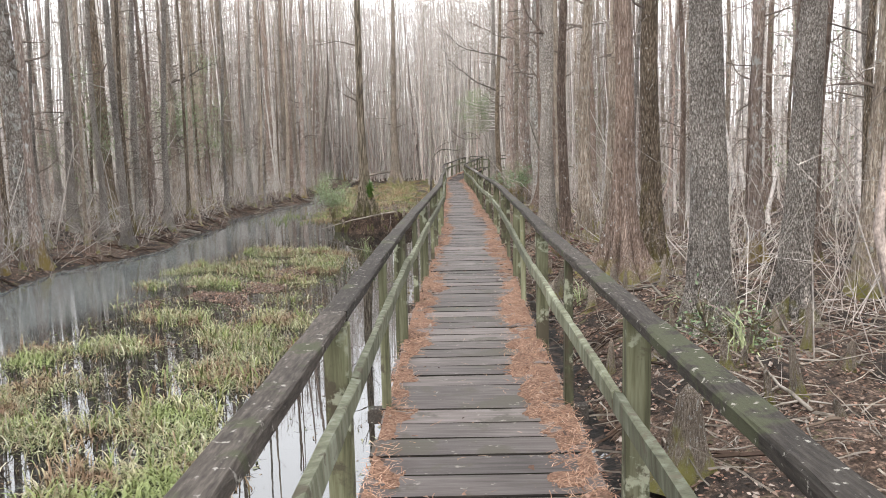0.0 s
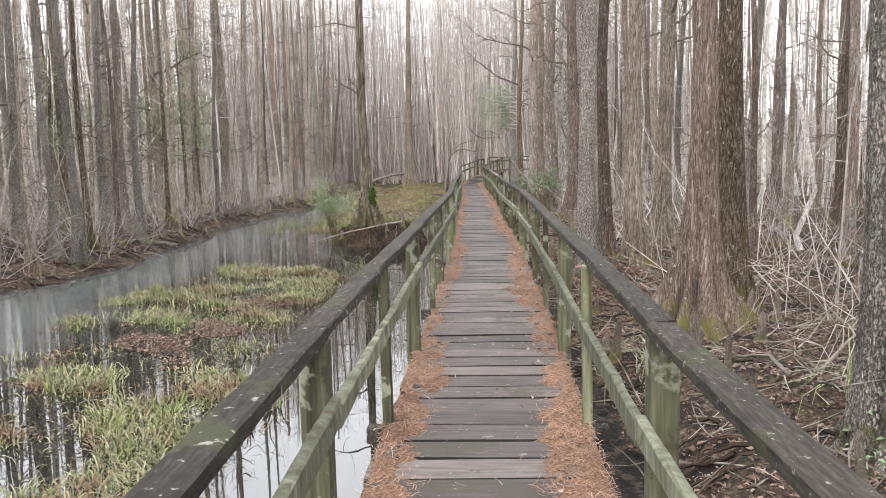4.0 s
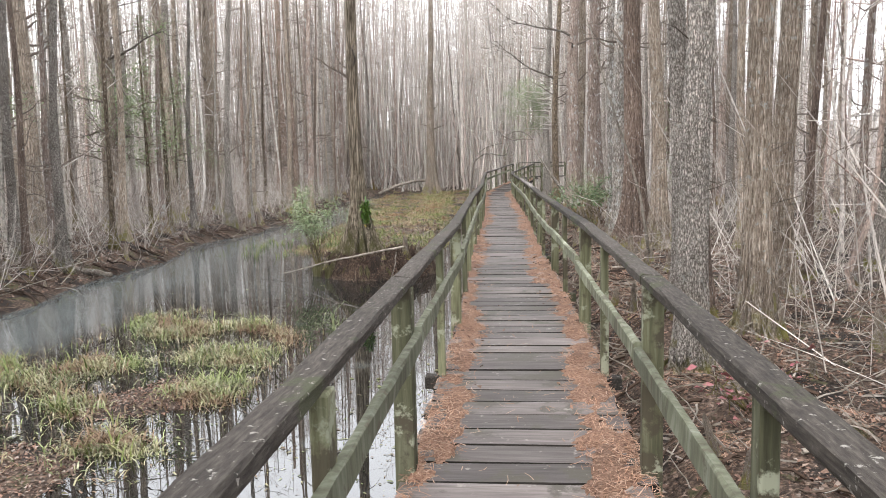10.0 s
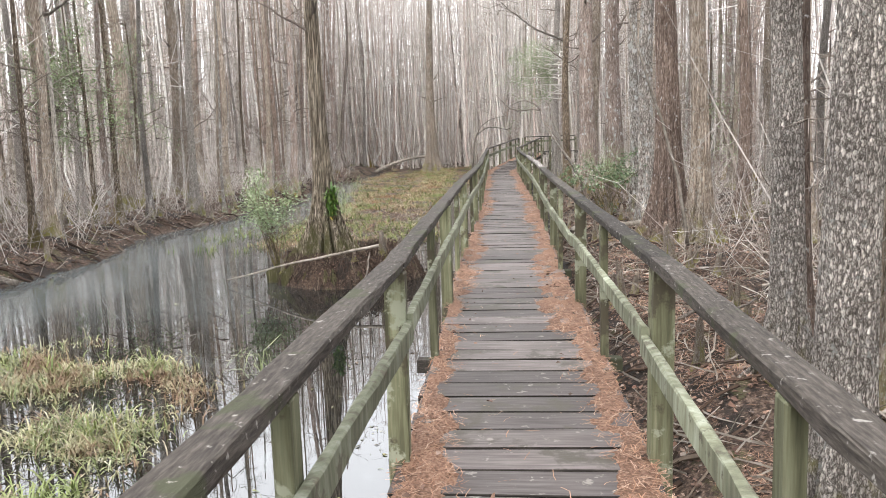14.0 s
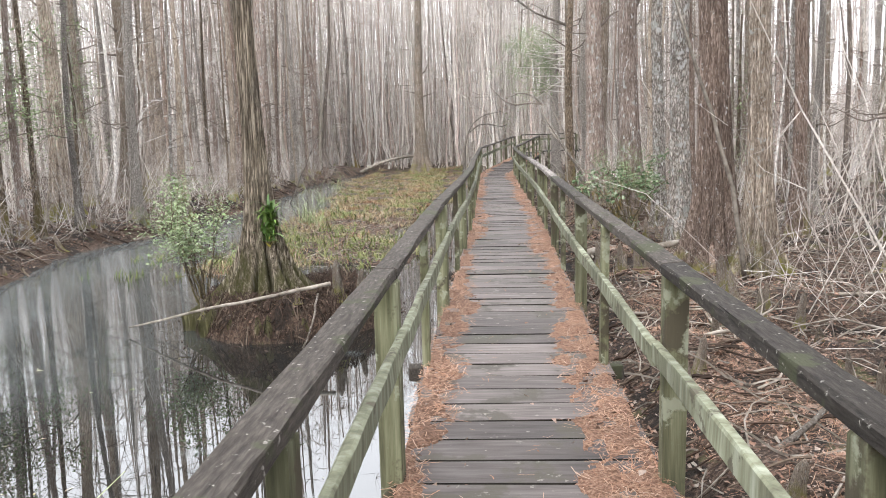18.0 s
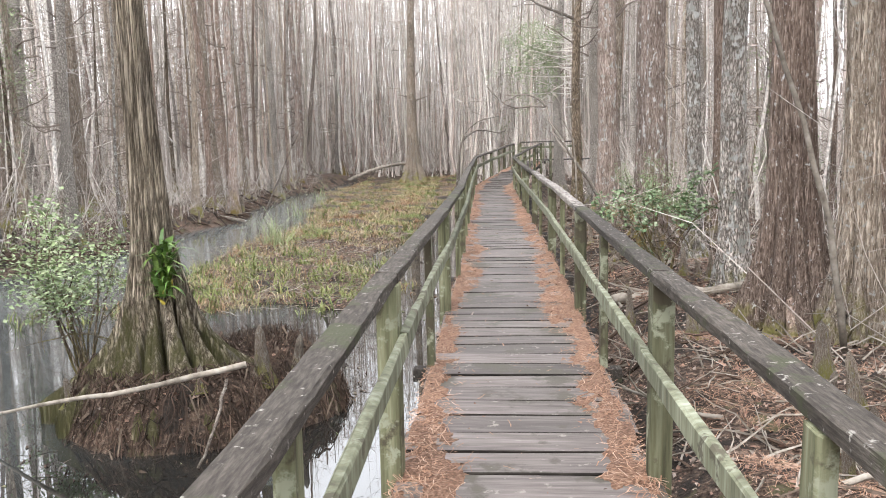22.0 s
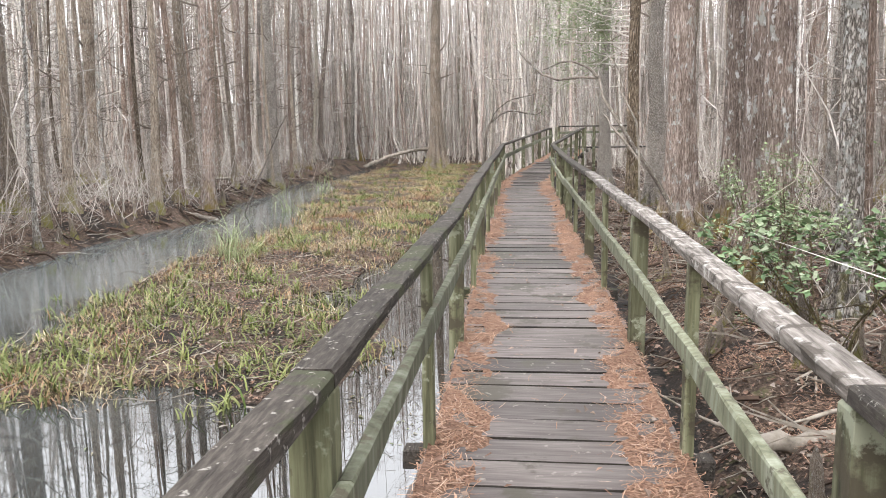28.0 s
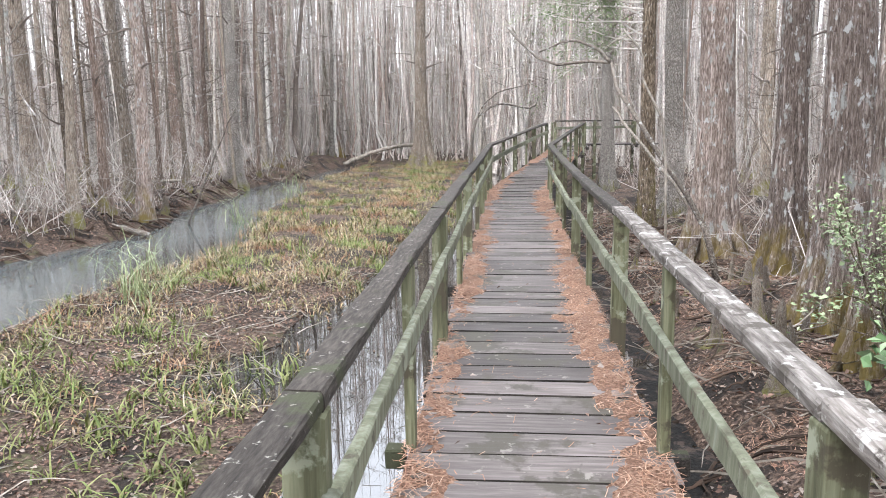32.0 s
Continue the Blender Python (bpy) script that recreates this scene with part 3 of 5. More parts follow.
def run_mesh(name, a, b, w, h, material, seed):
    """A beam between two places: a chamfered board with worn, slightly wavy edges."""
    a, b = Vector(a), Vector(b)
    length = (b - a).length
    r = np.random.default_rng(seed + int(1000 * length))
    c = 0.007
    out = np.array([(w / 2 - c, h / 2), (w / 2, h / 2 - c), (w / 2, c - h / 2), (w / 2 - c, -h / 2), (c - w / 2, -h / 2), (-w / 2, c - h / 2), (-w / 2, h / 2 - c), (c - w / 2, h / 2)])
    n = max(6, int(length / 0.16))
    y = np.linspace(-length / 2, length / 2, n)
    worn = r.normal(0, 0.0016, (n, 8, 2)) + 0.0025 * np.sin(y[:, None, None] * r.uniform(2, 5, (1, 8, 2)) + r.uniform(0, 6, (1, 8, 2)))
    ring = out[None] + worn
    bow = 0.004 * np.cos(y / length * math.pi) * r.normal(0, 1)
    v = np.stack([ring[..., 0] + bow[:, None], np.repeat(y[:, None], 8, 1), ring[..., 1]], -1)
    k = np.arange(8)
    me = mesh_of(name, v.reshape(-1, 3), [ring_faces(n, 8), np.array([k, (n - 1) * 8 + k[::-1]])], material)
    d = (b - a).normalized()
    return me, Matrix.Translation((a + b) / 2) @ d.to_track_quat("Y", "Z").to_matrix().to_4x4()


for s in (-0.42, 0.42):
    for n in range(36):
        y0, y1 = -3 + n * 1.668, -3 + (n + 1) * 1.668
        (x0, z0), (x1, z1) = line(y0), line(y1)
        me, m = run_mesh("stringer", (x0 + s, y0, z0 - 0.13), (x1 + s, y1, z1 - 0.13), 0.045, 0.17, rail_wood, n)
        part("stringer", me, boardwalk).matrix_basis = m

def railing(name, spots, rail, label, pale=()):
    """Square posts and thin ones by turns, a flat cap flush with the posts' inner faces, and a narrow board along the inner side.
    spots: rows of x, y, z, turn, whether thick, side; rail: height of the cap's top by y; pale: the cap boards bleached by weather."""
    top = new(name)
    tagged(top, label, "railing", "boardwalk railings")
    r = random.Random(len(label))
    for k, (x, y, z, turn, thick, side) in enumerate(spots):
        g = max(ground_at(x, y), -1.5)
        h0 = rail(y)
        if thick:
            h = h0 + z - g + 0.25
            part("post", box_mesh("post", (0.094, 0.094, h), post_wood, 0.006, k, 0.003), top).matrix_basis = pose(x, y, z + h0 - h / 2 - 0.046, r.uniform(-0.5, 0.5), r.uniform(-0.5, 0.5), turn + r.uniform(-3, 3))
        else:
            t = radians(turn)
            h = h0 - 0.046
            ix, iy = side * -0.022 * math.cos(t), side * -0.022 * math.sin(t)
            part("baluster", box_mesh("baluster", (0.047, 0.085, h), post_wood, 0.005, k, 0.003), top).matrix_basis = pose(x + ix, y + iy, z + h / 2, r.uniform(-0.6, 0.6), r.uniform(-0.6, 0.6), turn)
            part("block", box_mesh("block", (0.09, 0.09, 0.09), rail_wood, 0.006, k, 0.003), top).matrix_basis = pose(x + side * 0.05, y + 0.02, z - 0.055, 0, 0, turn)
    thick = [s for s in spots if s[4]]
    for k, (p, q) in enumerate(zip(thick[:-1], thick[1:])):
        j = [r.uniform(-0.006, 0.006) for _ in range(2)]
        old = k in pale
        me, m = run_mesh("top_rail", (p[0] + j[0], p[1] + 0.004, p[2] + rail(p[1]) - 0.022), (q[0] + j[1], q[1] - 0.004, q[2] + rail(q[1]) - 0.022 + (0.012 if old else 0)), 0.096, 0.046, bleached_wood if old else rail_wood, k)
        part("top_rail", me, top, "bleached splintering cap board" if old else "").matrix_basis = m
        t = radians(p[3])
        ox, oy = -p[5] * 0.066 * math.cos(t), -p[5] * 0.066 * math.sin(t)
        low = -0.004 if p[5] < 0 else -0.075
        za, zb = p[2] + 0.69 * rail(p[1]) + low, q[2] + 0.69 * rail(q[1]) + low
        me, m = run_mesh("lower_rail", (p[0] + ox, p[1] + oy, za + r.uniform(-0.02, 0.02)), (q[0] + ox, q[1] + oy, zb + r.uniform(-0.02, 0.02)), 0.037, 0.088, side_wood, k)
        part("lower_rail", me, top, "algae-streaked side board").matrix_basis = m
    return top


def rail_top(y):
    return float(np.interp(y, [8, 14.3, 18, 24.5, 31, 44], [0.925, 0.92, 0.90, 0.89, 0.86, 0.85]))


left, right = [], []
for n in range(36):
    y = 11.15 - 4 * 3.335 + n * 1.6675
    x, z = line(y)
    turn = -math.degrees(math.atan((line(y + 0.3)[0] - line(y - 0.3)[0]) / 0.6))
    c, q = math.cos(radians(turn)), math.sin(radians(turn))
    left.append((x - (HALF + 0.047) * c, y - (HALF + 0.047) * q, z, turn, n % 2 == 0, -1))
    right.append((x + (HALF + 0.047) * c, y + (HALF + 0.047) * q, z, turn, n % 2 == 0, 1))
railing("railing", left, rail_top, "weathered wooden railing with green algae on its posts")
railing("railing", right, rail_top, "weathered wooden railing beside the leafy forest floor", (9, 10))
far_l = [(1.15 + 1.4 * n * sc, 57.75 + 1.4 * n * sn, 0.47, SIDE - 90, n % 2 == 0, -1) for n in range(3)]
far_r = [(2.45 + 1.4 * n * sc, 56.9 + 1.4 * n * sn, 0.47, SIDE - 90, n % 2 == 0, 1) for n in range(2)]
railing("railing", far_l, lambda y: 0.82, "weathered wooden railing at the turn of the boardwalk")
railing("railing", far_r, lambda y: 0.82, "weathered wooden railing past the boardwalk's turn")


# ---- trees ----
def trunk_mesh(name, r, h, lean, flare, flutes, material, sides=26, rings=26, burls=(), decay=None):
    """A trunk from below the ground: fluted and flared at the base, bent and tapered above."""
    t = np.linspace(0, 1, rings) ** 1.7
    z = -0.35 + (h + 0.35) * t
    a = np.arange(sides) * 2 * np.pi / sides
    ph, ph2 = rng.uniform(0, 6.28, 2)
    body = r * (1 - 0.72 * np.clip(z / h, 0, 1) ** 0.9) * (1 + flare * np.exp(-np.clip(z, 0, None) / (decay or 0.28 + 1.6 * r)))
    twist = 0.2 * z[:, None] + 0.35 * np.sin(2 * a[None] + ph2)
    lobes = 2.2 * np.abs(np.cos(0.5 * flutes * a[None] + ph + twist)) ** 0.55 - 1.55 + 0.3 * np.cos(3 * a[None] + ph2) + 0.25 * np.cos((2 * flutes + 3) * a[None] + 3 * ph + 2 * twist)
    amp = (0.03 + 0.24 * min(flare, 2.0)) * np.exp(-np.clip(z, 0, None) / (0.55 + 2.6 * r)) + 0.03
    rad = body[:, None] * (1 + amp[:, None] * lobes + rng.normal(0, 0.016, (rings, sides)))
    for bz, ba, bs in burls:
        rad += bs * np.exp(-((z[:, None] - bz) / 0.11) ** 2) * np.exp(-(np.angle(np.exp(1j * (a[None] - ba))) / 0.5) ** 2)
    bend = 0.10 * np.sin(z * rng.uniform(0.25, 0.5) + rng.uniform(0, 6)) * np.clip(z / 4, 0, 1)
    bend2 = 0.10 * np.sin(z * rng.uniform(0.25, 0.5) + rng.uniform(0, 6)) * np.clip(z / 4, 0, 1)
    cx, cy = lean[0] * np.clip(z, 0, None) + bend, lean[1] * np.clip(z, 0, None) + bend2
    v = np.stack([cx[:, None] + rad * np.cos(a), cy[:, None] + rad * np.sin(a), np.repeat(z[:, None], sides, 1)], -1)
    return mesh_of(name, v.reshape(-1, 3), ring_faces(rings, sides), material, True), (z, cx, cy, body)


def limb_mesh(spine, low, reach, droop=0.03):
    """One bare limb with its twigs, somewhere along the upper trunk."""
    z, cx, cy, body = spine
    p = Pile()
    h = low + (z[-1] - low) * rng.uniform(0, 1) ** 1.8
    x, y, r0 = np.interp(h, z, cx), np.interp(h, z, cy), np.interp(h, z, body)
    a = rng.uniform(0, 2 * np.pi)
    size = reach * rng.uniform(0.4, 1.0)
    path = limb_path((x, y, h), (np.cos(a), np.sin(a), rng.uniform(-0.1, 0.7)), size, 7, 0.2, droop)
    tube(p, path, np.linspace(max(0.25 * r0, 0.012), 0.005, 8), 5)
    for q in range(rng.integers(3, 7)):
        s = path[rng.integers(1, 7)]
        d = rng.normal(0, 1, 3) + np.array([np.cos(a), np.sin(a), 0.4])
        tube(p, limb_path(s, d / np.linalg.norm(d), size * rng.uniform(0.25, 0.6), 4, 0.25, 0.04), np.linspace(0.008, 0.003, 5), 3)
    return p.mesh("limb", twig_dark)


def tree(name, x, y, r, h, material, label, lean=(0, 0), flare=1.0, flutes=7, low=5.0, count=10, reach=2.0, burls=(), group="swamp trees", decay=None):
    base = new(name)
    base.location = (x, y, ground_at(x, y) - 0.03)
    tagged(base, label, "tree", group)
    me, spine = trunk_mesh("trunk", r, h, lean, flare, flutes + 3, material, 144 if flare > 2.5 else 84 if group == "swamp trees" else 18, 40 if group == "swamp trees" else 20, burls=burls, decay=decay)
    part("trunk", me, base)
    if group == "swamp trees":
        for k in range(6):
            a = k * 1.05 + rng.uniform(-0.4, 0.4)
            out = np.array([math.cos(a), math.sin(a)])
            bend = np.array([-out[1], out[0]]) * rng.normal(0, 0.12)
            reach_ = min(r * (1 + flare) * rng.uniform(1.0, 1.5), 0.8)
            rows = []
            for q in np.linspace(0, 1, 7):
                p_ = out * (r * 0.85 + reach_ * q) + bend * q * q * 2
                g = ground_at(x + p_[0], y + p_[1]) - base.location.z
                rows.append((p_[0], p_[1], g - 0.02 + (0.5 + 0.4 * flare * r) * (1 - q) ** 2.6 - 0.08 * q))
            pl = Pile()
            tube(pl, rows, np.linspace(0.32 * r + 0.02, 0.018, 7), 7, 0.07)
            part("root", pl.mesh("root", material, True), base)
    for _ in range(count):
        part("limb", limb_mesh(spine, low, reach), base)
    return base


G, RD, BR, DK, PT, WH = bark_grey, bark_red, bark_brown, bark_dark, bark_patch, bark_white
NEAR = [
    ("gum_tree", 3.05, 10.55, 0.215, 17, G, "tall grey trunk with ridged lichen-flecked bark", 0.5, 5),
    ("gum_tree", 4.25, 11.2, 0.18, 16, G, "grey ridged trunk with a mossy foot", 0.5, 5),
    ("cypress_tree", 2.98, 15.2, 0.175, 17, RD, "reddish cypress trunk with a broad fluted base and pale lichen", 2.3, 6),
    ("cypress_tree", 3.88, 16.65, 0.19, 17, DK, "dark mossy cypress trunk", 1.0, 6),
    ("gum_tree", 2.12, 18.75, 0.145, 17, G, "straight grey trunk with blocky bark beside the railing", 0.45, 5),
    ("cypress_tree", 2.95, 21.9, 0.13, 16, RD, "slender reddish cypress trunk beside a grey one", 0.7, 6),
    ("gum_tree", 2.4, 20.5, 0.12, 16, G, "grey-brown straight trunk with blocky bark among roots", 0.5, 5),
    ("cypress_tree", 3.22, 20.3, 0.16, 16, BR, "twisted pale brown trunk with knobs", 0.9, 5),
    ("cypress_tree", 4.4, 23.2, 0.18, 17, BR, "brown fluted cypress trunk", 1.3, 7),
    ("cypress_tree", 3.36, 30.05, 0.24, 18, RD, "large red-barked cypress with a mossy flared base", 1.5, 7),
    ("cypress_tree", 3.85, 29.55, 0.17, 17, BR, "brown cypress with a wart on its trunk", 1.4, 6),
    ("gum_tree", 3.26, 31.75, 0.17, 17, WH, "pale lichen-covered trunk behind the shrub", 0.6, 5),
    ("cypress_tree", 3.1, 36.0, 0.19, 17, PT, "reddish trunk with white lichen spots", 0.8, 6),
    ("cypress_tree", 3.35, 37.6, 0.24, 18, PT, "thick reddish trunk with white lichen patches", 0.9, 6),
    ("cypress_tree", 2.95, 41.6, 0.27, 18, PT, "thick trunk with dark moss at its base", 0.9, 7),
    ("cypress_tree", 3.6, 40.3, 0.2, 17, PT, "grey trunk with white lichen patches", 0.8, 6),
    ("cypress_tree", 4.78, 38.1, 0.17, 17, RD, "straight reddish cypress behind the evergreen shrub", 0.8, 6),
    ("gum_tree", 2.5, 45.2, 0.15, 15, DK, "dark trunk with a long bare side limb", 0.5, 5),
    ("gum_tree", 2.62, 54.0, 0.2, 16, G, "grey trunk beside the turn of the boardwalk", 0.6, 5),
    ("cypress_tree", -11.0, 21.8, 0.28, 17, WH, "pale trunk with a whitish peeling base on the bank", 1.0, 6),
    ("cypress_tree", -11.3, 27.3, 0.21, 16, DK, "dark leaning trunk on the bank", 0.9, 6),
    ("cypress_tree", -11.6, 30.1, 0.22, 17, BR, "brown trunk with a swollen base on the bank", 1.2, 7),
    ("cypress_tree", -11.25, 33.7, 0.16, 15, BR, "grey-brown trunk with dead side limbs", 0.9, 6),
    ("cypress_tree", -11.8, 42.9, 0.26, 17, BR, "brown fluted trunk on the bank", 1.2, 7),
    ("cypress_tree", -11.9, 39.0, 0.22, 16, BR, "brown trunk on the leaf-strewn bank", 1.2, 6),
    ("cypress_tree", -14.0, 44.4, 0.24, 16, G, "grey trunk in the wood behind the bank", 0.9, 6),
    ("cypress_tree", -13.4, 59.2, 0.28, 17, RD, "reddish trunk on the far bank", 0.9, 6),
    ("cypress_tree", -15.0, 52.5, 0.25, 17, BR, "brown trunk behind the bank", 1.0, 6),
    ("cypress_tree", 3.25, 46.6, 0.2, 17, G, "grey furrowed trunk behind the bend", 0.7, 6),
    ("cypress_tree", 3.3, 43.6, 0.2, 17, BR, "brown fluted trunk beside a thicker one", 0.8, 6),
    ("gum_tree", 3.5, 34.9, 0.13, 16, WH, "slender leaning trunk covered in pale lichen", 0.6, 5),
    ("gum_tree", -9.9, 56.2, 0.2, 16, G, "grey trunk at the water's edge", 0.9, 6),
    ("cypress_tree", -4.85, 67.9, 0.34, 17, BR, "thick fluted cypress at the end of the marsh", 1.1, 7),
]
for nm, x, y, r, h, mat, label, flare, flutes in NEAR:
    tree(nm, x, y, r, h, mat, label, (rng.normal(0, 0.008), rng.normal(0, 0.008)), flare, flutes, 4.6, 9, 1.6)

island_tree = tree("cypress_tree", -2.85, 28.12, 0.15, 15, bark_isle, "cypress with a broad fluted base on its root mound", (-0.02, 0.0), 3.7, 9, 4, 9, 1.8, decay=0.55)

# the wood on both sides
PROTOS = []
for n in range(12):
    mat = (G, BR, RD, PT, G, DK, BR, WH)[n % 8]
    nm = ("cypress_tree", "gum_tree")[n % 2]
    PROTOS.append((nm, mat, rng.uniform(0.07, 0.15)))
taken = [(x, y) for _, x, y, *_ in NEAR]


def free(x, y, gap):
    if any((x - a) ** 2 + (y - b) ** 2 < gap * gap for a, b in taken):
        return False
    taken.append((x, y))
    return True


protos = []
for nm, mat, r in PROTOS:
    t = tree(nm, 30, 0, r, rng.uniform(13, 18), mat, "bare trunk in the dense wood", (rng.normal(0, 0.02), rng.normal(0, 0.02)), rng.uniform(0.6, 1.6), int(rng.integers(5, 8)), 2.5, 7, 1.6, (), "trees of the wood")
    protos.append(t)
count = 0
while count < 275:
    if count >= 250:
        y = rng.uniform(12, 62)
        x = float(left_bank(y)) - rng.uniform(0.35, 1.4)
    elif rng.random() < 0.55:
        x, y = -9.6 - 9.5 * rng.random() ** 1.2, rng.uniform(2, 72)
    else:
        x, y = 5.4 + 8 * rng.random() ** 1.1, rng.uniform(3, 66)
    if not free(x, y, 0.8):
        continue
    s = rng.uniform(0.6, 1.08)
    ob = copy_thing(protos[count % 12], pose(x, y, ground_at(x, y) - 0.03, 0, 0, rng.uniform(0, 360)) @ Matrix.Diagonal((s, s, s, 1)))
    count += 1
for n, t in enumerate(protos):
    t.location = (16 + 1.3 * n, 5 + 5.1 * n, -0.75)

def in_wood(x, y):
    return x < -10.2 or x > 4.5 or (y > 70 and x < 0.2) or (y > 61 and x > -2) or (y > 62 and x > 3)


woods = Pile()
n, kept = 0, []
while n < 4300:
    x, y = (rng.uniform(-75, 65), rng.uniform(-12, 150)) if n < 2500 else (rng.uniform(-34, 18), rng.uniform(62, 125))
    near = -17 < x < 11.5 and y < 62
    if near and rng.random() < 0.45 or not in_wood(x, y):
        continue
    d = max(1.0, math.hypot(x, y - 25) / 30)
    if rng.random() > 1.5 / d:
        continue
    r, h = (rng.uniform(0.025, 0.06) if near else 0.03 + 0.10 * rng.random() ** 2.2), rng.uniform(11, 19) + 6 * (y > 75)
    lean = rng.normal(0, 0.04, 2)
    z = np.array([0, 0.5, 1.5, 4, 8, h])
    w = rng.normal(0, 0.13, (6, 2))
    w[0] = 0
    pts = np.stack([x + lean[0] * z + w[:, 0], y + lean[1] * z + w[:, 1], -0.95 + z], -1)
    tube(woods, pts, r * np.array([1.7, 1.25, 1.05, 0.9, 0.6, 0.15]), 5)
    kept.append((x, y, h, lean[0], lean[1], r))
    n += 1
kept = np.repeat(np.array(kept), 9, 0)
hh = kept[:, 2] * (0.12 + 0.86 * rng.random(len(kept)) ** 0.8)
a = rng.uniform(0, 6.28, len(kept))
start = np.stack([kept[:, 0] + kept[:, 3] * hh, kept[:, 1] + kept[:, 4] * hh, hh - 0.95], -1)
size = rng.uniform(0.5, 2.8, len(kept))
mids = twigs(woods, start, np.stack([np.cos(a), np.sin(a), rng.uniform(-0.2, 1.3, len(kept))], -1), size, rng.uniform(0.012, 0.03, len(kept)))
sub = np.concatenate([mids[0], mids[0], mids[1], mids[2], mids[2]])
spikes(woods, sub, rng.normal(0, 1, sub.shape) + np.array([0, 0, 0.4]), rng.uniform(0.4, 1.8, len(sub)), rng.uniform(0.008, 0.019, len(sub)))
tagged(new("far_woods", woods.mesh("far_woods", bark_far, True)), "dense grey bare woods fading into the distance", "woods", kind="stuff")

brush = Pile()
pts = np.stack([rng.uniform(-45, 35, 90000), rng.uniform(0, 120, 90000)], -1)
keep = [in_wood(x, y) and rng.random() < (0.45 if y < 60 and -13 < x < 9 else 1.0) * 1.6 / max(1.0, abs(x + 3) / 12, (y - 30) / 30) for x, y in pts]
pts = pts[np.array(keep)][:7500]
far = np.stack([rng.uniform(-50, 30, 6000), rng.uniform(66, 130, 6000)], -1)
pts = np.concatenate([pts, far[[bool(in_wood(x, y)) for x, y in far]][:5200]])
base = np.column_stack([pts, height(pts[:, 0], pts[:, 1])])
tall = rng.uniform(0.7, 5.5, len(pts))
mids = twigs(brush, base, np.column_stack([rng.normal(0, 0.25, (len(pts), 2)), np.ones(len(pts))]), tall, 0.004 + 0.0028 * tall + 0.008 * (pts[:, 1] > 66), 0.2)
for k in (0, 1):
    twigs(brush, mids[k], rng.normal(0, 1, pts.shape[:1] + (3,)) + np.array([0, 0, 0.8]), tall * rng.uniform(0.15, 0.45, len(pts)), np.full(len(pts), 0.006))
for side, n in ((-1, 2600), (1, 1300)):
    y = rng.uniform(8, 64, n)
    x = np.where(side < 0, left_bank(y) - 0.5 - 4.5 * rng.random(n) ** 1.4, 3.4 + 4.5 * rng.random(n))
    at = np.column_stack([x, y, height(x, y)])
    tall = rng.uniform(0.5, 2.8, n)
    mids = twigs(brush, at, np.column_stack([rng.normal(0, 0.55, (n, 2)), np.ones(n)]), tall, 0.003 + 0.0022 * tall, 0.45)
    for k in (0, 1, 2):
        twigs(brush, mids[k], rng.normal(0, 1, (n, 3)) + np.array([0, 0, 0.3]), tall * rng.uniform(0.2, 0.5, n), np.full(n, 0.0035), 0.4)
tagged(new("brush", brush.mesh("brush", twig_mat)), "thin bare saplings and twigs between the trunks", "undergrowth", kind="stuff")

fine = Pile()
tx = np.repeat(np.array([q for q in taken if q[0] < -9 or q[0] > 2]), 34, 0)
hz = 0.6 + 9.5 * rng.random(len(tx))
a = rng.uniform(0, 6.28, len(tx))
tx = np.column_stack([tx, hz - 0.8])
size = rng.uniform(0.3, 1.7, len(tx)) * np.where((tx[:, 0] > 0) & (tx[:, 0] < 6.5), 0.4, 1.0)
mids = twigs(fine, tx, np.stack([np.cos(a), np.sin(a), rng.uniform(-0.5, 0.9, len(tx))], -1), size, rng.uniform(0.004, 0.010, len(tx)), 0.35)
for k in (0, 1):
    twigs(fine, mids[k], rng.normal(0, 1, tx.shape) + np.array([0, 0, 0.2]), size * rng.uniform(0.25, 0.6, len(tx)), np.full(len(tx), 0.0045), 0.35)
tagged(new("fine_twigs", fine.mesh("fine_twigs", twig_dark)), "fine bare twigs on the trunks of the wood", "twigs", kind="stuff")

# an added backdrop for the far edge of the wood, past the last trunks that can be told apart; its pale colour paints in
# haze
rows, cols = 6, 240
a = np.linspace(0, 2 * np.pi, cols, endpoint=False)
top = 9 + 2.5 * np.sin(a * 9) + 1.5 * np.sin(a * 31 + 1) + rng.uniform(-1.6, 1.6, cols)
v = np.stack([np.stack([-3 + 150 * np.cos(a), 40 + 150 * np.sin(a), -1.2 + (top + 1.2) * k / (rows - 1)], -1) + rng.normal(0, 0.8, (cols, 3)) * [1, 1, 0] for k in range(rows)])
tagged(new("backdrop", mesh_of("backdrop", v.reshape(-1, 3), ring_faces(rows, cols), haze_mat)), "grey-brown backdrop of distant woods with haze in its colour", "distant woods", kind="structure")


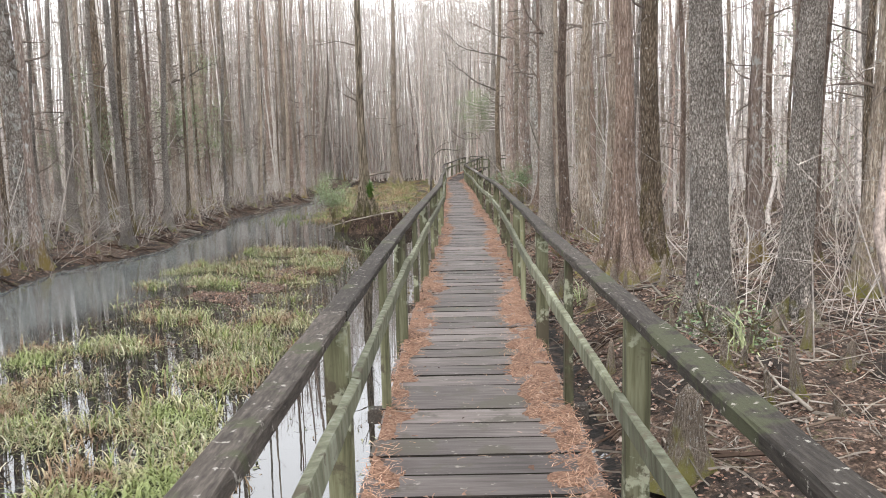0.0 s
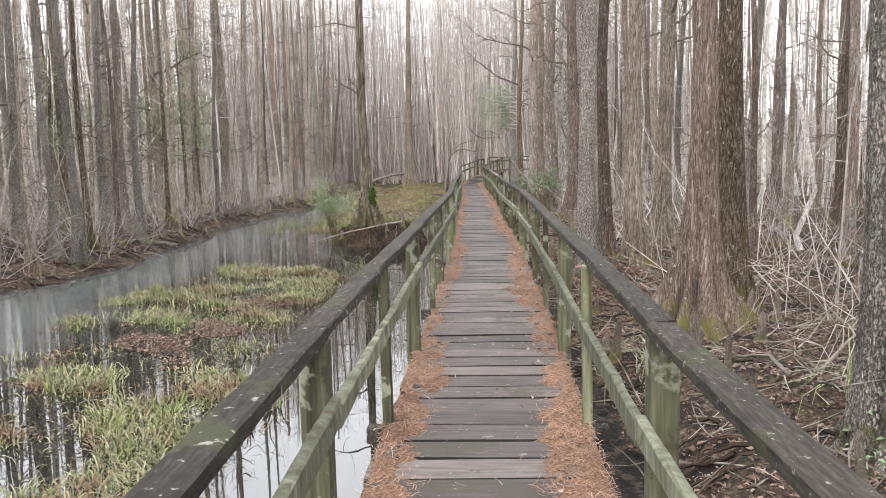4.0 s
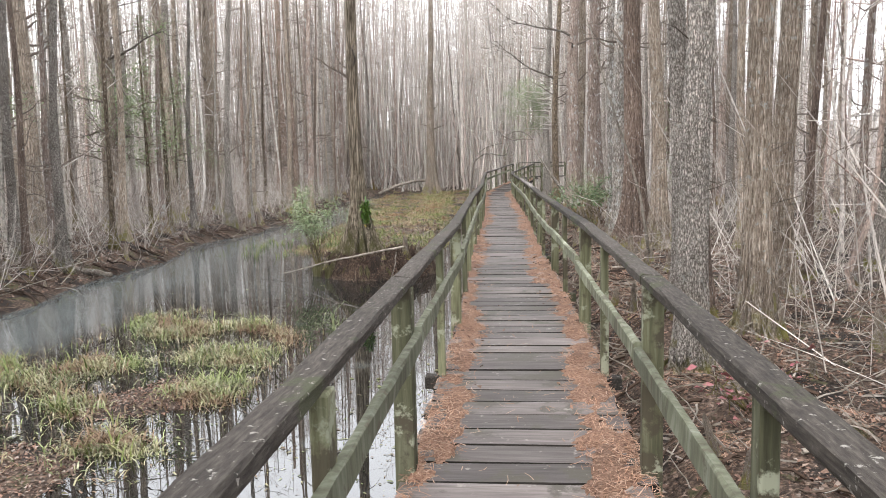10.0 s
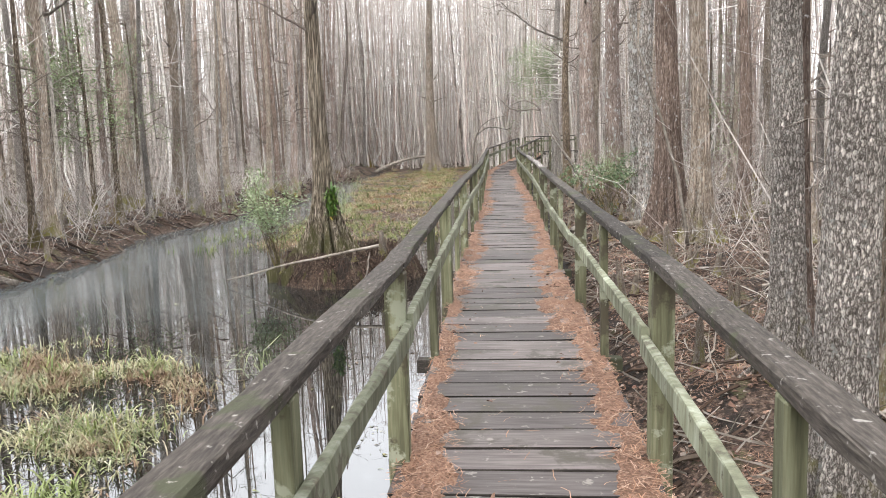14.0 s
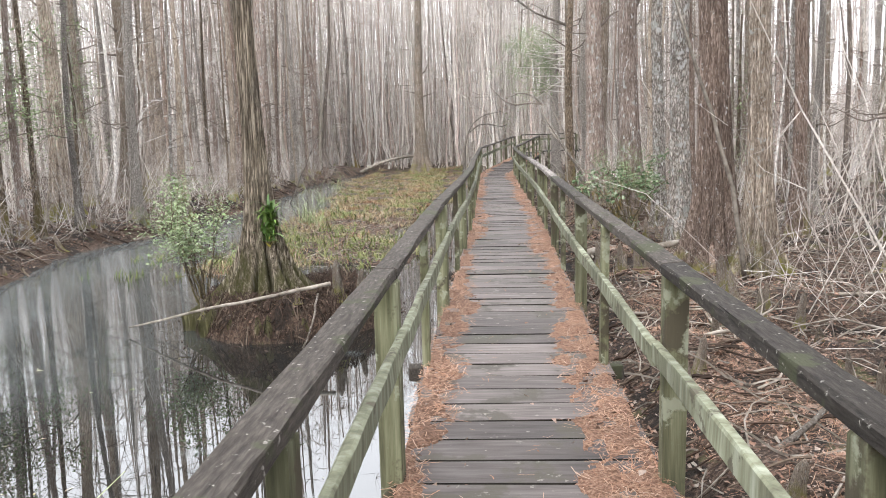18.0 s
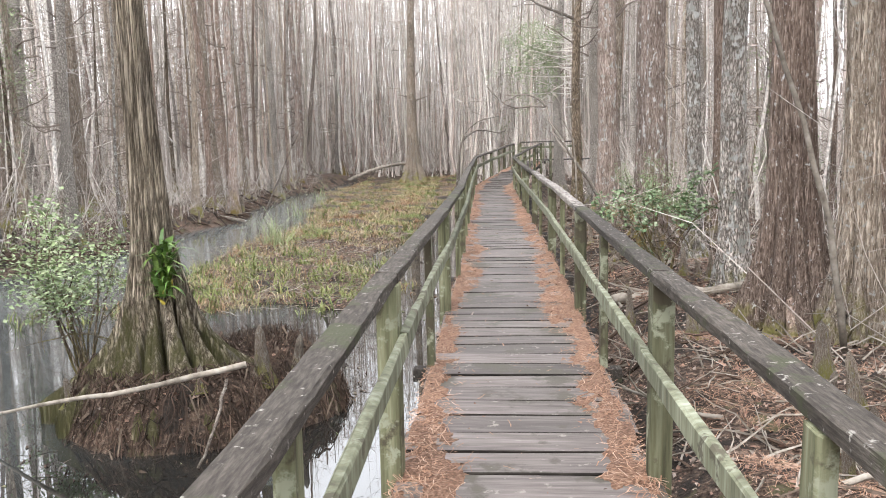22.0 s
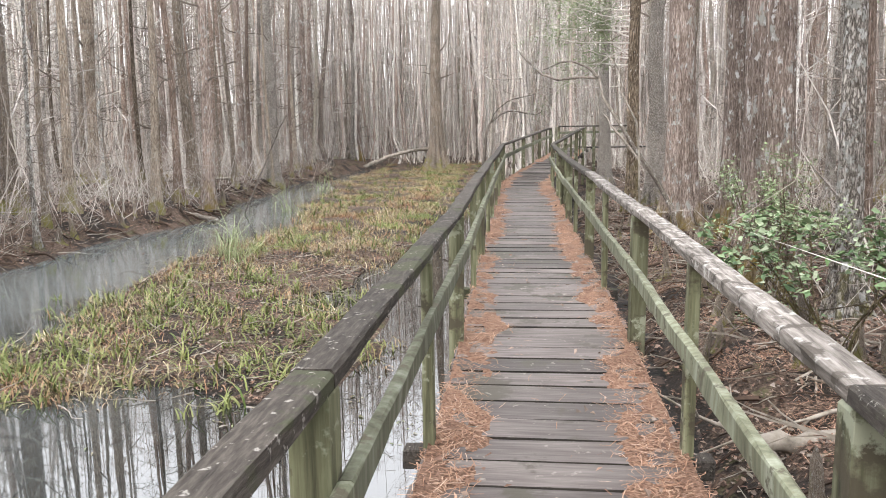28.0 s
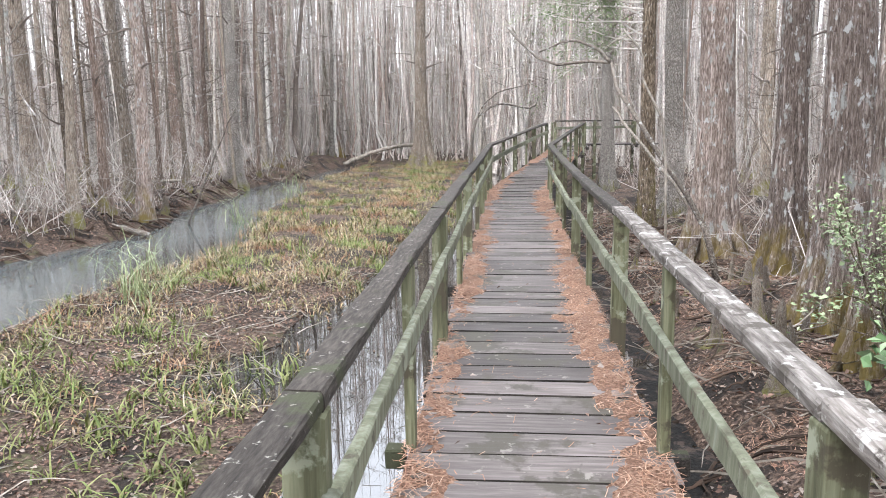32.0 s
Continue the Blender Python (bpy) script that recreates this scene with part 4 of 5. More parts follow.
# ---- small growth and litter ----
def blades(pile, roots, lengths, widths, tilt, droop, r):
    """Grass blades: two bent quads and a tip each."""
    n = len(roots)
    a = r.uniform(0, 2 * np.pi, n)
    out = np.stack([np.cos(a), np.sin(a), np.zeros(n)], -1)
    side = np.stack([-np.sin(a), np.cos(a), np.zeros(n)], -1)
    t0 = np.minimum(np.abs(r.normal(0, tilt, n)), 1.4)
    p, rows = roots, []
    for k, f in enumerate((1.0, 0.9, 0.6)):
        rows += [p - side * (widths * f / 2)[:, None], p + side * (widths * f / 2)[:, None]]
        ang = t0 + droop * k
        p = p + (lengths / 3)[:, None] * (out * np.sin(ang)[:, None] + np.array([0, 0, 1.0]) * np.cos(ang)[:, None])
    rows.append(p)
    v = np.stack(rows, 1)
    base = np.arange(n)[:, None] * 7
    q = np.concatenate([base + [[0, 1, 3, 2]], base + [[2, 3, 5, 4]]])
    pile.add(v.reshape(-1, 3), q, base + [[4, 5, 6]])


def scatter(count, box, test, r):
    """Places in a box where test(x, y) is above a random number."""
    out = np.zeros((0, 2))
    while len(out) < count:
        p = np.stack([r.uniform(box[0], box[1], 4 * count), r.uniform(box[2], box[3], 4 * count)], -1)
        out = np.concatenate([out, p[r.random(len(p)) < test(p[:, 0], p[:, 1])]])
    return out[:count]


def on_ground(p, lift=0.0):
    return np.column_stack([p, np.maximum(height(p[:, 0], p[:, 1]), WATER) + lift])


r1 = np.random.default_rng(21)


def thick_growth(x, y):
    return marsh(x, y) * np.clip(0.25 + 1.0 * lumps(x + 9, y, 4, 16), 0.02, 1) * np.where(y < 14.4, 0.5, np.where(y < 17.2, 0.1, 1)) * np.where((y > 33.5) & (y < 40), 0.4, 1)


p = Pile()
pts = scatter(44000, (-7, -1.3, 5, 25), thick_growth, r1)
blades(p, on_ground(pts, -0.005), 0.07 + 0.22 * r1.random(len(pts)) ** 1.6, r1.uniform(0.007, 0.019, len(pts)), 1.1, 0.6, r1)
tagged(new("marsh_grass", p.mesh("marsh_grass", marsh_mat)), "matted yellow-green marsh plants in shallow water", "marsh grass", kind="stuff")
p = Pile()
pts = scatter(60000, (-10, -1.2, 31, 71), thick_growth, r1)
blades(p, on_ground(pts, -0.02), r1.uniform(0.08, 0.28, len(pts)), r1.uniform(0.007, 0.018, len(pts)), 1.0, 0.6, r1)
tagged(new("marsh_grass", p.mesh("marsh_straw", straw_mat)), "tan and brown dying marsh plants filling the stream bed", "marsh grass", kind="stuff")
p = Pile()
pts = scatter(700, (-7, -1.5, 6, 70), lambda x, y: thick_growth(x, y) * np.where((y > 20) & (y < 34) | (y > 38), 0.6, 1), r1)
tuft = np.repeat(pts, 9, 0) + r1.normal(0, 0.025, (len(pts) * 9, 2))
blades(p, on_ground(tuft, -0.02), r1.uniform(0.16, 0.36, len(tuft)), r1.uniform(0.012, 0.024, len(tuft)), 0.6, 0.5, r1)
pts = np.concatenate([scatter(260, (-6, -2, 31, 37), lambda x, y: marsh(x, y), r1), scatter(45, (-7.4, -5.4, 31, 37), lambda x, y: 1.0 * (height(x, y) > -1.75), r1)])
tuft = np.repeat(pts, 9, 0) + r1.normal(0, 0.04, (len(pts) * 9, 2))
blades(p, on_ground(tuft, -0.02), r1.uniform(0.12, 0.32, len(tuft)), r1.uniform(0.012, 0.022, len(tuft)), 0.9, 0.5, r1)
tagged(new("green_plants", p.mesh("green_plants", green_mat)), "small bright green tufts among the marsh plants", "marsh plants", kind="stuff")


def sedge(x, y, size, seed):
    r = np.random.default_rng(seed)
    pl = Pile()
    n = int(46 * size)
    roots = np.column_stack([r.normal(0, 0.16 * size, (n, 2)), np.full(n, -0.02)])
    blades(pl, roots, r.uniform(0.6, 2.2, n) * size, r.uniform(0.009, 0.016, n), 0.6, 0.95, r)
    ob = new("sedge_clump", pl.mesh("sedge_clump", sedge_mat))
    ob.location = (x, y, max(ground_at(x, y), WATER))
    tagged(ob, "arching pale green sedge clump at the water's edge", "sedge", "sedge clumps", kind="stuff")


for k, (x, y, s) in enumerate([(-5.3, 40.0, 1.0), (-5.0, 39.4, 0.8), (-6.7, 47.8, 0.9), (-7.7, 55.5, 0.8), (-5.6, 41.2, 0.7), (-2.3, 22.4, 0.45), (3.2, 11.6, 0.5), (2.0, 13.0, 0.5), (3.0, 9.2, 0.45)]):
    sedge(x, y, s, 50 + k)


def flakes(pile, places, sizes, r, lift=0.5, wide=0.28):
    """Curled leaves: two triangles folded along the midrib."""
    n = len(places)
    a = r.uniform(0, 2 * np.pi, n)
    u = np.stack([np.cos(a), np.sin(a), r.normal(0, lift * 0.5, n)], -1)
    w = np.stack([-np.sin(a), np.cos(a), r.normal(0, lift, n)], -1)
    s = sizes[:, None]
    fold = np.array([0, 0, 1.0]) * (s * r.uniform(0.05, 0.3, (n, 1)))
    j = r.uniform(-0.3, 0.3, (2, n, 1))
    v = np.stack([places - u * s * 0.5, places - w * s * wide + u * s * j[0] + fold, places + u * s * 0.5, places + w * s * wide * 1.2 + u * s * j[1] + fold * 0.6], 1)
    b = np.arange(n)[:, None] * 4
    pile.add(v.reshape(-1, 3), (), np.concatenate([b + [[0, 1, 2]], b + [[0, 2, 3]]]))


r2 = np.random.default_rng(33)
p = Pile()
floor_r = lambda x, y: (height(x, y) > WATER + 0.02) * np.where(x < 5, 1.0, 0.5)
pts = scatter(105000, (1.0, 6.2, 1.0, 48), floor_r, r2)
flakes(p, on_ground(pts, 0.012) + np.array([0, 0, 1.0]) * r2.uniform(0, 0.03, (len(pts), 1)), 0.015 + 0.05 * r2.random(len(pts)) ** 2.4, r2)
pts = scatter(30000, (-14, -8.6, 12, 66), lambda x, y: (height(x, y) > WATER + 0.03) * 1.0, r2)
flakes(p, on_ground(pts, 0.012), r2.uniform(0.035, 0.085, len(pts)), r2)
pts = scatter(16000, (-6.5, -1.6, 31, 42), lambda x, y: marsh(x, y) * 0.7 * (height(x, y) > WATER), r2)
flakes(p, on_ground(pts, 0.012), r2.uniform(0.018, 0.05, len(pts)), r2)
pts = scatter(1500, (-4.2, -0.9, 26.6, 30.4), lambda x, y: (height(x, y) > WATER) * 1.0, r2)
flakes(p, on_ground(pts, 0.02), r2.uniform(0.02, 0.06, len(pts)), r2)
pts = scatter(7000, (-6.5, -1.5, 5, 24), lambda x, y: marsh(x, y) * (height(x, y) > WATER - 0.01), r2)
flakes(p, on_ground(pts, 0.006), r2.uniform(0.015, 0.045, len(pts)), r2)
tagged(new("leaf_litter", p.mesh("leaf_litter", leaf_litter_mat)), "fallen brown leaves covering the swamp floor", "leaf litter", kind="stuff")

# floating scraps and scum
p = Pile()
near_marsh = lambda x, y: np.clip(0.15 + lumps(x * 1.3, y, 0, 12), 0.03, 1) * (height(x, y) < WATER) * np.where((y > 23.5) & (y < 31.5), 0.08, 1) * np.where(x < -6.2, 0.12, 1)
pts = scatter(9000, (-8.5, -0.4, 3, 45), near_marsh, r2)
flakes(p, np.column_stack([pts, np.full(len(pts), WATER + 0.003)]), 0.012 + 0.07 * r2.random(len(pts)) ** 3, r2, 0.02, 0.09)
tagged(new("floating_scraps", p.mesh("floating_scraps", marsh_mat)), "bits of dead plants floating on the water", "floating debris", kind="stuff")

# twigs and sticks on the floor
p = Pile()
pts = scatter(3000, (1.4, 6, 2, 48), floor_r, r2)
for q in on_ground(pts, 0.02):
    a, s = r2.uniform(0, 6.28), r2.uniform(0.2, 0.9)
    path = limb_path(q, (math.cos(a), math.sin(a), r2.uniform(-0.05, 0.35)), s, 4, 0.2, -0.03)
    tube(p, path, np.linspace(0.004 + 0.010 * s, 0.003, 5), 3)
pts = scatter(900, (-13, -8.6, 14, 60), lambda x, y: (height(x, y) > WATER) * 1.0, r2)
for q in on_ground(pts, 0.02):
    a, s = r2.uniform(0, 6.28), r2.uniform(0.3, 1.3)
    tube(p, limb_path(q, (math.cos(a), math.sin(a), r2.uniform(-0.05, 0.6)), s, 4, 0.2, -0.03), np.linspace(0.005 + 0.008 * s, 0.003, 5), 3)
pts = scatter(260, (-6.2, -1.8, 31, 42), lambda x, y: marsh(x, y), r2)
for q in on_ground(pts, 0.02):
    a, s = r2.uniform(0, 6.28), r2.uniform(0.2, 0.8)
    tube(p, limb_path(q, (math.cos(a), math.sin(a), r2.uniform(-0.02, 0.25)), s, 4, 0.2, -0.03), np.linspace(0.008, 0.003, 5), 3)
tagged(new("fallen_twigs", p.mesh("fallen_twigs", dead_wood)), "pale dead twigs lying on the swamp floor", "twigs", kind="stuff")

# roots over the island mound
p = Pile()
for n in range(2500):
    a, d0 = rng.uniform(0, 6.28), rng.uniform(0.4, 1.06)
    x, y, pts = -2.6 + 1.62 * d0 * math.cos(a), 28.45 + 1.72 * d0 * math.sin(a), []
    go = a + rng.normal(0, 1.7)
    for t in range(7):
        pts.append((x, y, max(ground_at(x, y), -1.15) - 0.01 + 0.16 * rng.random() ** 2))
        go += rng.normal(0, 1.0)
        x, y = x + 0.07 * math.cos(go), y + 0.07 * math.sin(go)
    tube(p, pts, np.linspace(0.003 + 0.011 * rng.random() ** 3, 0.0015, 7), 3, 0.1)
tagged(new("root_tangle", p.mesh("root_tangle", root_mat)), "tangled brown roots over the island mound", "roots", kind="stuff")
p = Pile()
for n in range(620):
    y, s = rng.uniform(2, 46), rng.uniform(0.2, 0.9)
    x = 1.25 + rng.random() * 1.9
    d = np.array([-1.0, rng.normal(0, 0.8), 0.1])
    path = limb_path((x, y, ground_at(x, y) + 0.05), d / np.linalg.norm(d), s, 5, 0.25, -0.02)
    path[:, 2] = [max(ground_at(q[0], q[1]), -1.2) + 0.03 + 0.05 * rng.random() for q in path]
    tube(p, path, np.linspace(rng.uniform(0.006, 0.022), 0.004, 6), 4, 0.1)
for n in range(200):
    y, s = rng.uniform(14, 62), rng.uniform(0.3, 1.1)
    x = float(left_bank(y)) - rng.random() * 0.8
    d = np.array([1.0, rng.normal(0, 0.8), 0.0])
    path = limb_path((x, y, ground_at(x, y) + 0.05), d / np.linalg.norm(d), s, 5, 0.25, -0.02)
    path[:, 2] = [max(ground_at(q[0], q[1]), -1.2) + 0.04 + 0.06 * rng.random() for q in path]
    tube(p, path, np.linspace(rng.uniform(0.012, 0.04), 0.006, 6), 5, 0.1)
tagged(new("bank_roots", p.mesh("bank_roots", root_mat)), "exposed roots along the muddy banks", "roots", kind="stuff")


# ---- knees, stumps and logs ----
def knee_mesh(seed):
    r = np.random.default_rng(seed)
    sides, rings = 14, 10
    t = np.linspace(0, 1, rings)
    a = np.arange(sides) * 2 * np.pi / sides
    rad = 0.5 * (1 - 0.62 * t ** 0.8) * (1 + 0.9 * np.exp(-t * 7))
    rad[-1] *= 0.35
    lob = 1 + 0.16 * np.cos(r.integers(3, 6) * a[None] + r.uniform(0, 6) + 2 * t[:, None]) * (1 - 0.5 * t[:, None]) + r.normal(0, 0.04, (rings, sides))
    cx, cy = 0.25 * r.normal() * t ** 1.5, 0.25 * r.normal() * t ** 1.5
    v = np.stack([cx[:, None] + rad[:, None] * lob * np.cos(a), cy[:, None] + rad[:, None] * lob * np.sin(a), np.repeat((t * 1.05 - 0.08)[:, None], sides, 1)], -1).reshape(-1, 3)
    top = len(v)
    v = np.concatenate([v, [[cx[-1], cy[-1], 1.0]]])
    q = ring_faces(rings, sides)
    cap = np.stack([np.arange(sides) + (rings - 1) * sides, (np.arange(sides) + 1) % sides + (rings - 1) * sides, np.full(sides, top)], -1)
    return mesh_of("cypress_knee", v, [q, cap], bark_brown, True)


knees = [knee_mesh(k) for k in range(6)]


def knee(x, y, w, h, k=0, label="brown cypress knee rising from the swamp floor"):
    ob = new("cypress_knee", knees[k % 6])
    ob.matrix_basis = pose(x, y, ground_at(x, y) - 0.04, rng.uniform(-7, 7), rng.uniform(-7, 7), rng.uniform(0, 360)) @ Matrix.Diagonal((w, w, h, 1))
    tagged(ob, label, "cypress knee", "cypress knees")


knee(1.73, 6.85, 0.36, 0.68, 0, "tall blunt cypress knee beside the railing")
for k, (x, y, w, h) in enumerate([(3.3, 9.7, 0.16, 0.42), (3.55, 9.9, 0.14, 0.5), (3.05, 9.3, 0.12, 0.3), (3.75, 9.6, 0.13, 0.55), (2.8, 8.8, 0.1, 0.25), (3.9, 9.0, 0.14, 0.34), (2.6, 13.9, 0.2, 0.5), (2.45, 14.3, 0.16, 0.36), (3.5, 14.4, 0.15, 0.4),
                                  (2.3, 20.4, 0.14, 0.32), (3.6, 20.6, 0.16, 0.4), (4.3, 19.6, 0.18, 0.5), (3.14, 27.1, 0.15, 0.42), (3.0, 28.1, 0.2, 0.55), (3.3, 27.4, 0.12, 0.35), (2.8, 27.5, 0.12, 0.3), (3.5, 26.9, 0.14, 0.45),
                                  (1.75, 24.6, 0.16, 0.62), (1.95, 25.0, 0.13, 0.4), (2.1, 29.0, 0.15, 0.45), (1.9, 29.5, 0.12, 0.55), (2.25, 29.3, 0.12, 0.5), (2.0, 29.9, 0.14, 0.4), (1.7, 30.3, 0.13, 0.5), (2.62, 33.3, 0.18, 0.6), (2.3, 32.5, 0.14, 0.35),
                                  (2.1, 35.5, 0.15, 0.5), (2.35, 36.3, 0.16, 0.6), (2.0, 37.0, 0.14, 0.45), (2.5, 37.4, 0.18, 0.6), (1.8, 38.2, 0.14, 0.4), (2.2, 39.2, 0.16, 0.5), (-1.88, 27.85, 0.17, 0.5), (-1.65, 28.2, 0.15, 0.42), (-3.6, 27.8, 0.12, 0.25), (-2.3, 27.5, 0.1, 0.2),
                                  (-10.0, 49.0, 0.35, 0.42), (-8.95, 48.7, 0.25, 0.6), (-9.4, 25.4, 0.2, 0.35), (-9.9, 31.2, 0.16, 0.3), (-9.6, 34.8, 0.18, 0.4), (-9.8, 22.6, 0.22, 0.35)]):
    knee(x, y, w, h, k)

rk = random.Random(12)
for n in range(150):
    y = rk.uniform(3.5, 46)
    x = 1.65 + 2.6 * rk.random() ** 1.5
    if n >= 95:
        y = rk.uniform(12, 60)
        x = float(left_bank(y)) - rk.uniform(0.1, 1.6)
    if min((x - a) ** 2 + (y - b) ** 2 for a, b in taken) > 0.09:
        knee(x, y, rk.uniform(0.09, 0.17), rk.uniform(0.18, 0.55), n)


def log(name, pts, r0, r1_, label, category, material=None, sides=10):
    pl = Pile()
    pts = np.array(pts, float)
    t = np.linspace(0, 1, 12)
    src = np.linspace(0, 1, len(pts))
    path = np.stack([np.interp(t, src, pts[:, k]) for k in range(3)], -1)
    path[1:-1] += rng.normal(0, max(0.009, 0.25 * min(r0, 0.06)), (10, 3))
    tube(pl, np.concatenate([path[:1], path, path[-1:]]), np.concatenate([[0.0], np.linspace(r0, r1_, 12), [0.0]]), sides, 0.05)
    ob = new(name, pl.mesh(name, material or dead_wood, True))
    tagged(ob, label, category)


log("fallen_log", [(1.6, 31.05, -0.58), (2.2, 31.1, -0.52), (3.4, 31.2, -0.42)], 0.065, 0.05, "pale bare log lying across roots by the boardwalk", "log")
log("dead_stick", [(-4.6, 27.7, -0.94), (-3.4, 27.2, -0.6), (-2.55, 27.0, -0.42), (-1.85, 27.35, -0.33)], 0.012, 0.025, "long pale stick resting on the root mound", "stick")
log("dead_stick", [(-2.0, 27.3, -0.44), (-2.0, 26.95, -0.75), (-2.1, 26.85, -1.0)], 0.013, 0.011, "short brown stick leaning on the mound", "stick", bark_limb)
log("leaning_branch", [(3.5, 28.9, -0.65), (3.35, 28.9, 0.5), (2.95, 28.95, 1.8), (2.5, 29.0, 3.2), (2.2, 29.1, 4.4)], 0.035, 0.012, "thin pale dead branch leaning on a cypress", "branch")
log("fallen_log", [(-8.9, 68.4, -0.85), (-7.8, 68.9, -0.35), (-6.4, 69.6, 0.0)], 0.11, 0.09, "bare log leaning out of the far bank", "log")
log("fallen_log", [(-6.4, 69.7, 0.0), (-5.2, 70.0, 0.12)], 0.10, 0.09, "broken bare log resting against far trees", "log")
log("fallen_log", [(-9.6, 45.9, -0.75), (-8.6, 45.6, -0.82), (-7.7, 45.3, -0.95)], 0.07, 0.05, "dark log lying on the bank by the water", "log", bark_limb)
log("fallen_log", [(-10.2, 27.9, -0.75), (-8.4, 27.6, -0.92)], 0.09, 0.06, "mossy log lying on the muddy bank", "log", bark_limb)
log("fallen_log", [(5.0, 34.6, -0.62), (6.6, 33.6, -0.55)], 0.16, 0.18, "dark hollow log lying behind the cypress", "log", bark_limb)
log("fallen_log", [(-12.5, 51.0, -0.35), (-9.8, 51.6, -0.3)], 0.06, 0.05, "pale log lying among trunks on the bank", "log")
log("dead_stick", [(1.8, 22.0, -0.75), (2.3, 22.5, -0.6), (2.9, 22.9, -0.35)], 0.025, 0.012, "dark stick slanting over the wet ditch", "stick", bark_limb)
log("dead_stick", [(1.6, 23.0, -0.95), (2.0, 23.2, -0.75), (2.6, 23.7, -0.55)], 0.03, 0.02, "dark branch lying in the ditch", "stick", bark_limb)
log("leaning_branch", [(2.75, 40.3, -0.75), (2.6, 40.4, -0.1), (2.35, 40.5, 0.38), (1.96, 40.5, 0.95), (1.68, 40.8, 1.44), (1.45, 41.1, 1.88), (1.38, 41.3, 2.2), (1.07, 41.5, 2.23), (0.63, 41.7, 2.19), (0.33, 41.9, 2.32), (0.03, 42.1, 2.62), (-0.12, 42.3, 2.82)], 0.042, 0.014, "long mossy dead limb arching over towards the boardwalk", "branch", bark_limb)
log("leaning_branch", [(1.38, 41.3, 2.2), (1.22, 41.4, 2.37), (0.96, 41.5, 2.53), (0.66, 41.6, 2.5), (0.37, 41.7, 2.39)], 0.03, 0.01, "thin bare limb arching beside a longer one", "branch", bark_limb)
log("leaning_branch", [(3.2, 42.2, -0.8), (2.6, 42.5, 0.28), (2.22, 43.0, 0.79), (1.9, 43.5, 1.25), (1.68, 43.8, 1.59)], 0.035, 0.02, "mossy fallen trunk leaning against roots", "branch", bark_limb)
log("leaning_branch", [(2.05, 40.0, -0.8), (1.99, 40.0, 0.54), (1.91, 40.0, 1.48), (1.71, 40.0, 1.76), (1.65, 40.0, 1.97), (1.66, 40.0, 2.18), (1.55, 40.0, 2.36), (1.43, 40.2, 2.52)], 0.02, 0.01, "thin pale winding branch hanging beside trunks", "branch")
log("leaning_branch", [(-1.5, 52.0, -1.2), (-1.41, 52.0, 0.8), (-1.25, 52.0, 1.37), (-0.93, 52.0, 1.67), (-0.57, 52.0, 1.81), (-0.1, 52.0, 1.74), (0.37, 52.0, 1.64), (0.49, 52.0, 1.97)], 0.045, 0.02, "bare arching shrub stem beside the boardwalk bend", "branch", bark_limb)
log("leaning_branch", [(-1.45, 52.2, -1.2), (-1.33, 52.3, 1.16), (-1.14, 52.3, 1.63), (-0.9, 52.3, 1.94), (-0.5, 52.3, 2.17), (0.21, 52.3, 2.32)], 0.03, 0.012, "bare forked shrub stem beside the boardwalk bend", "branch", bark_limb)
log("leaning_branch", [(-7.9, 47.5, -1.2), (-7.4, 47.5, -0.11), (-7.0, 47.5, 0.75), (-6.69, 47.5, 1.4), (-6.5, 47.5, 1.69)], 0.025, 0.015, "bare dark pole leaning out over the stream", "branch", bark_limb)
log("fallen_log", [(3.0, 33.6, -0.62), (4.2, 32.3, -0.55)], 0.05, 0.04, "pale fallen pole on the leaf litter", "log")
for x, y, a, s in [(2.2, 25.8, 0.4, 1.3), (2.6, 26.5, 2.0, 1.1), (1.9, 27.2, 2.6, 1.2), (2.5, 24.6, 0.9, 1.0), (4.2, 27.6, 0.3, 1.6), (4.6, 25.9, 2.7, 1.5), (3.7, 25.3, 0.2, 1.3), (2.3, 30.6, 2.2, 1.0), (1.7, 30.9, 1.7, 1.1), (3.6, 13.0, 0.7, 1.2), (2.4, 16.6, 0.2, 1.0), (2.9, 12.0, 2.5, 1.1), (4.0, 8.4, 0.5, 1.2), (3.0, 7.4, 2.4, 1.0), (2.2, 34.4, 0.4, 1.0), (2.7, 31.9, 2.8, 1.2)]:
    pl = Pile()
    st = np.array([x, y, ground_at(x, y) + 0.03])
    main = limb_path(st, (math.cos(a), math.sin(a), 0.12), s, 7, 0.2, 0.0)
    tube(pl, main, np.linspace(0.022, 0.007, 8), 6, 0.05)
    for k in (2, 4, 5):
        d = rng.normal(0, 1, 3) + np.array([math.cos(a), math.sin(a), 0.5])
        tube(pl, limb_path(main[k], d / np.linalg.norm(d), s * 0.45, 4, 0.25, 0.0), np.linspace(0.011, 0.004, 5), 5)
    tagged(new("dead_branch", pl.mesh("dead_branch", dead_wood, True)), "forked pale dead branch on the leaf litter", "branch", "dead branches")


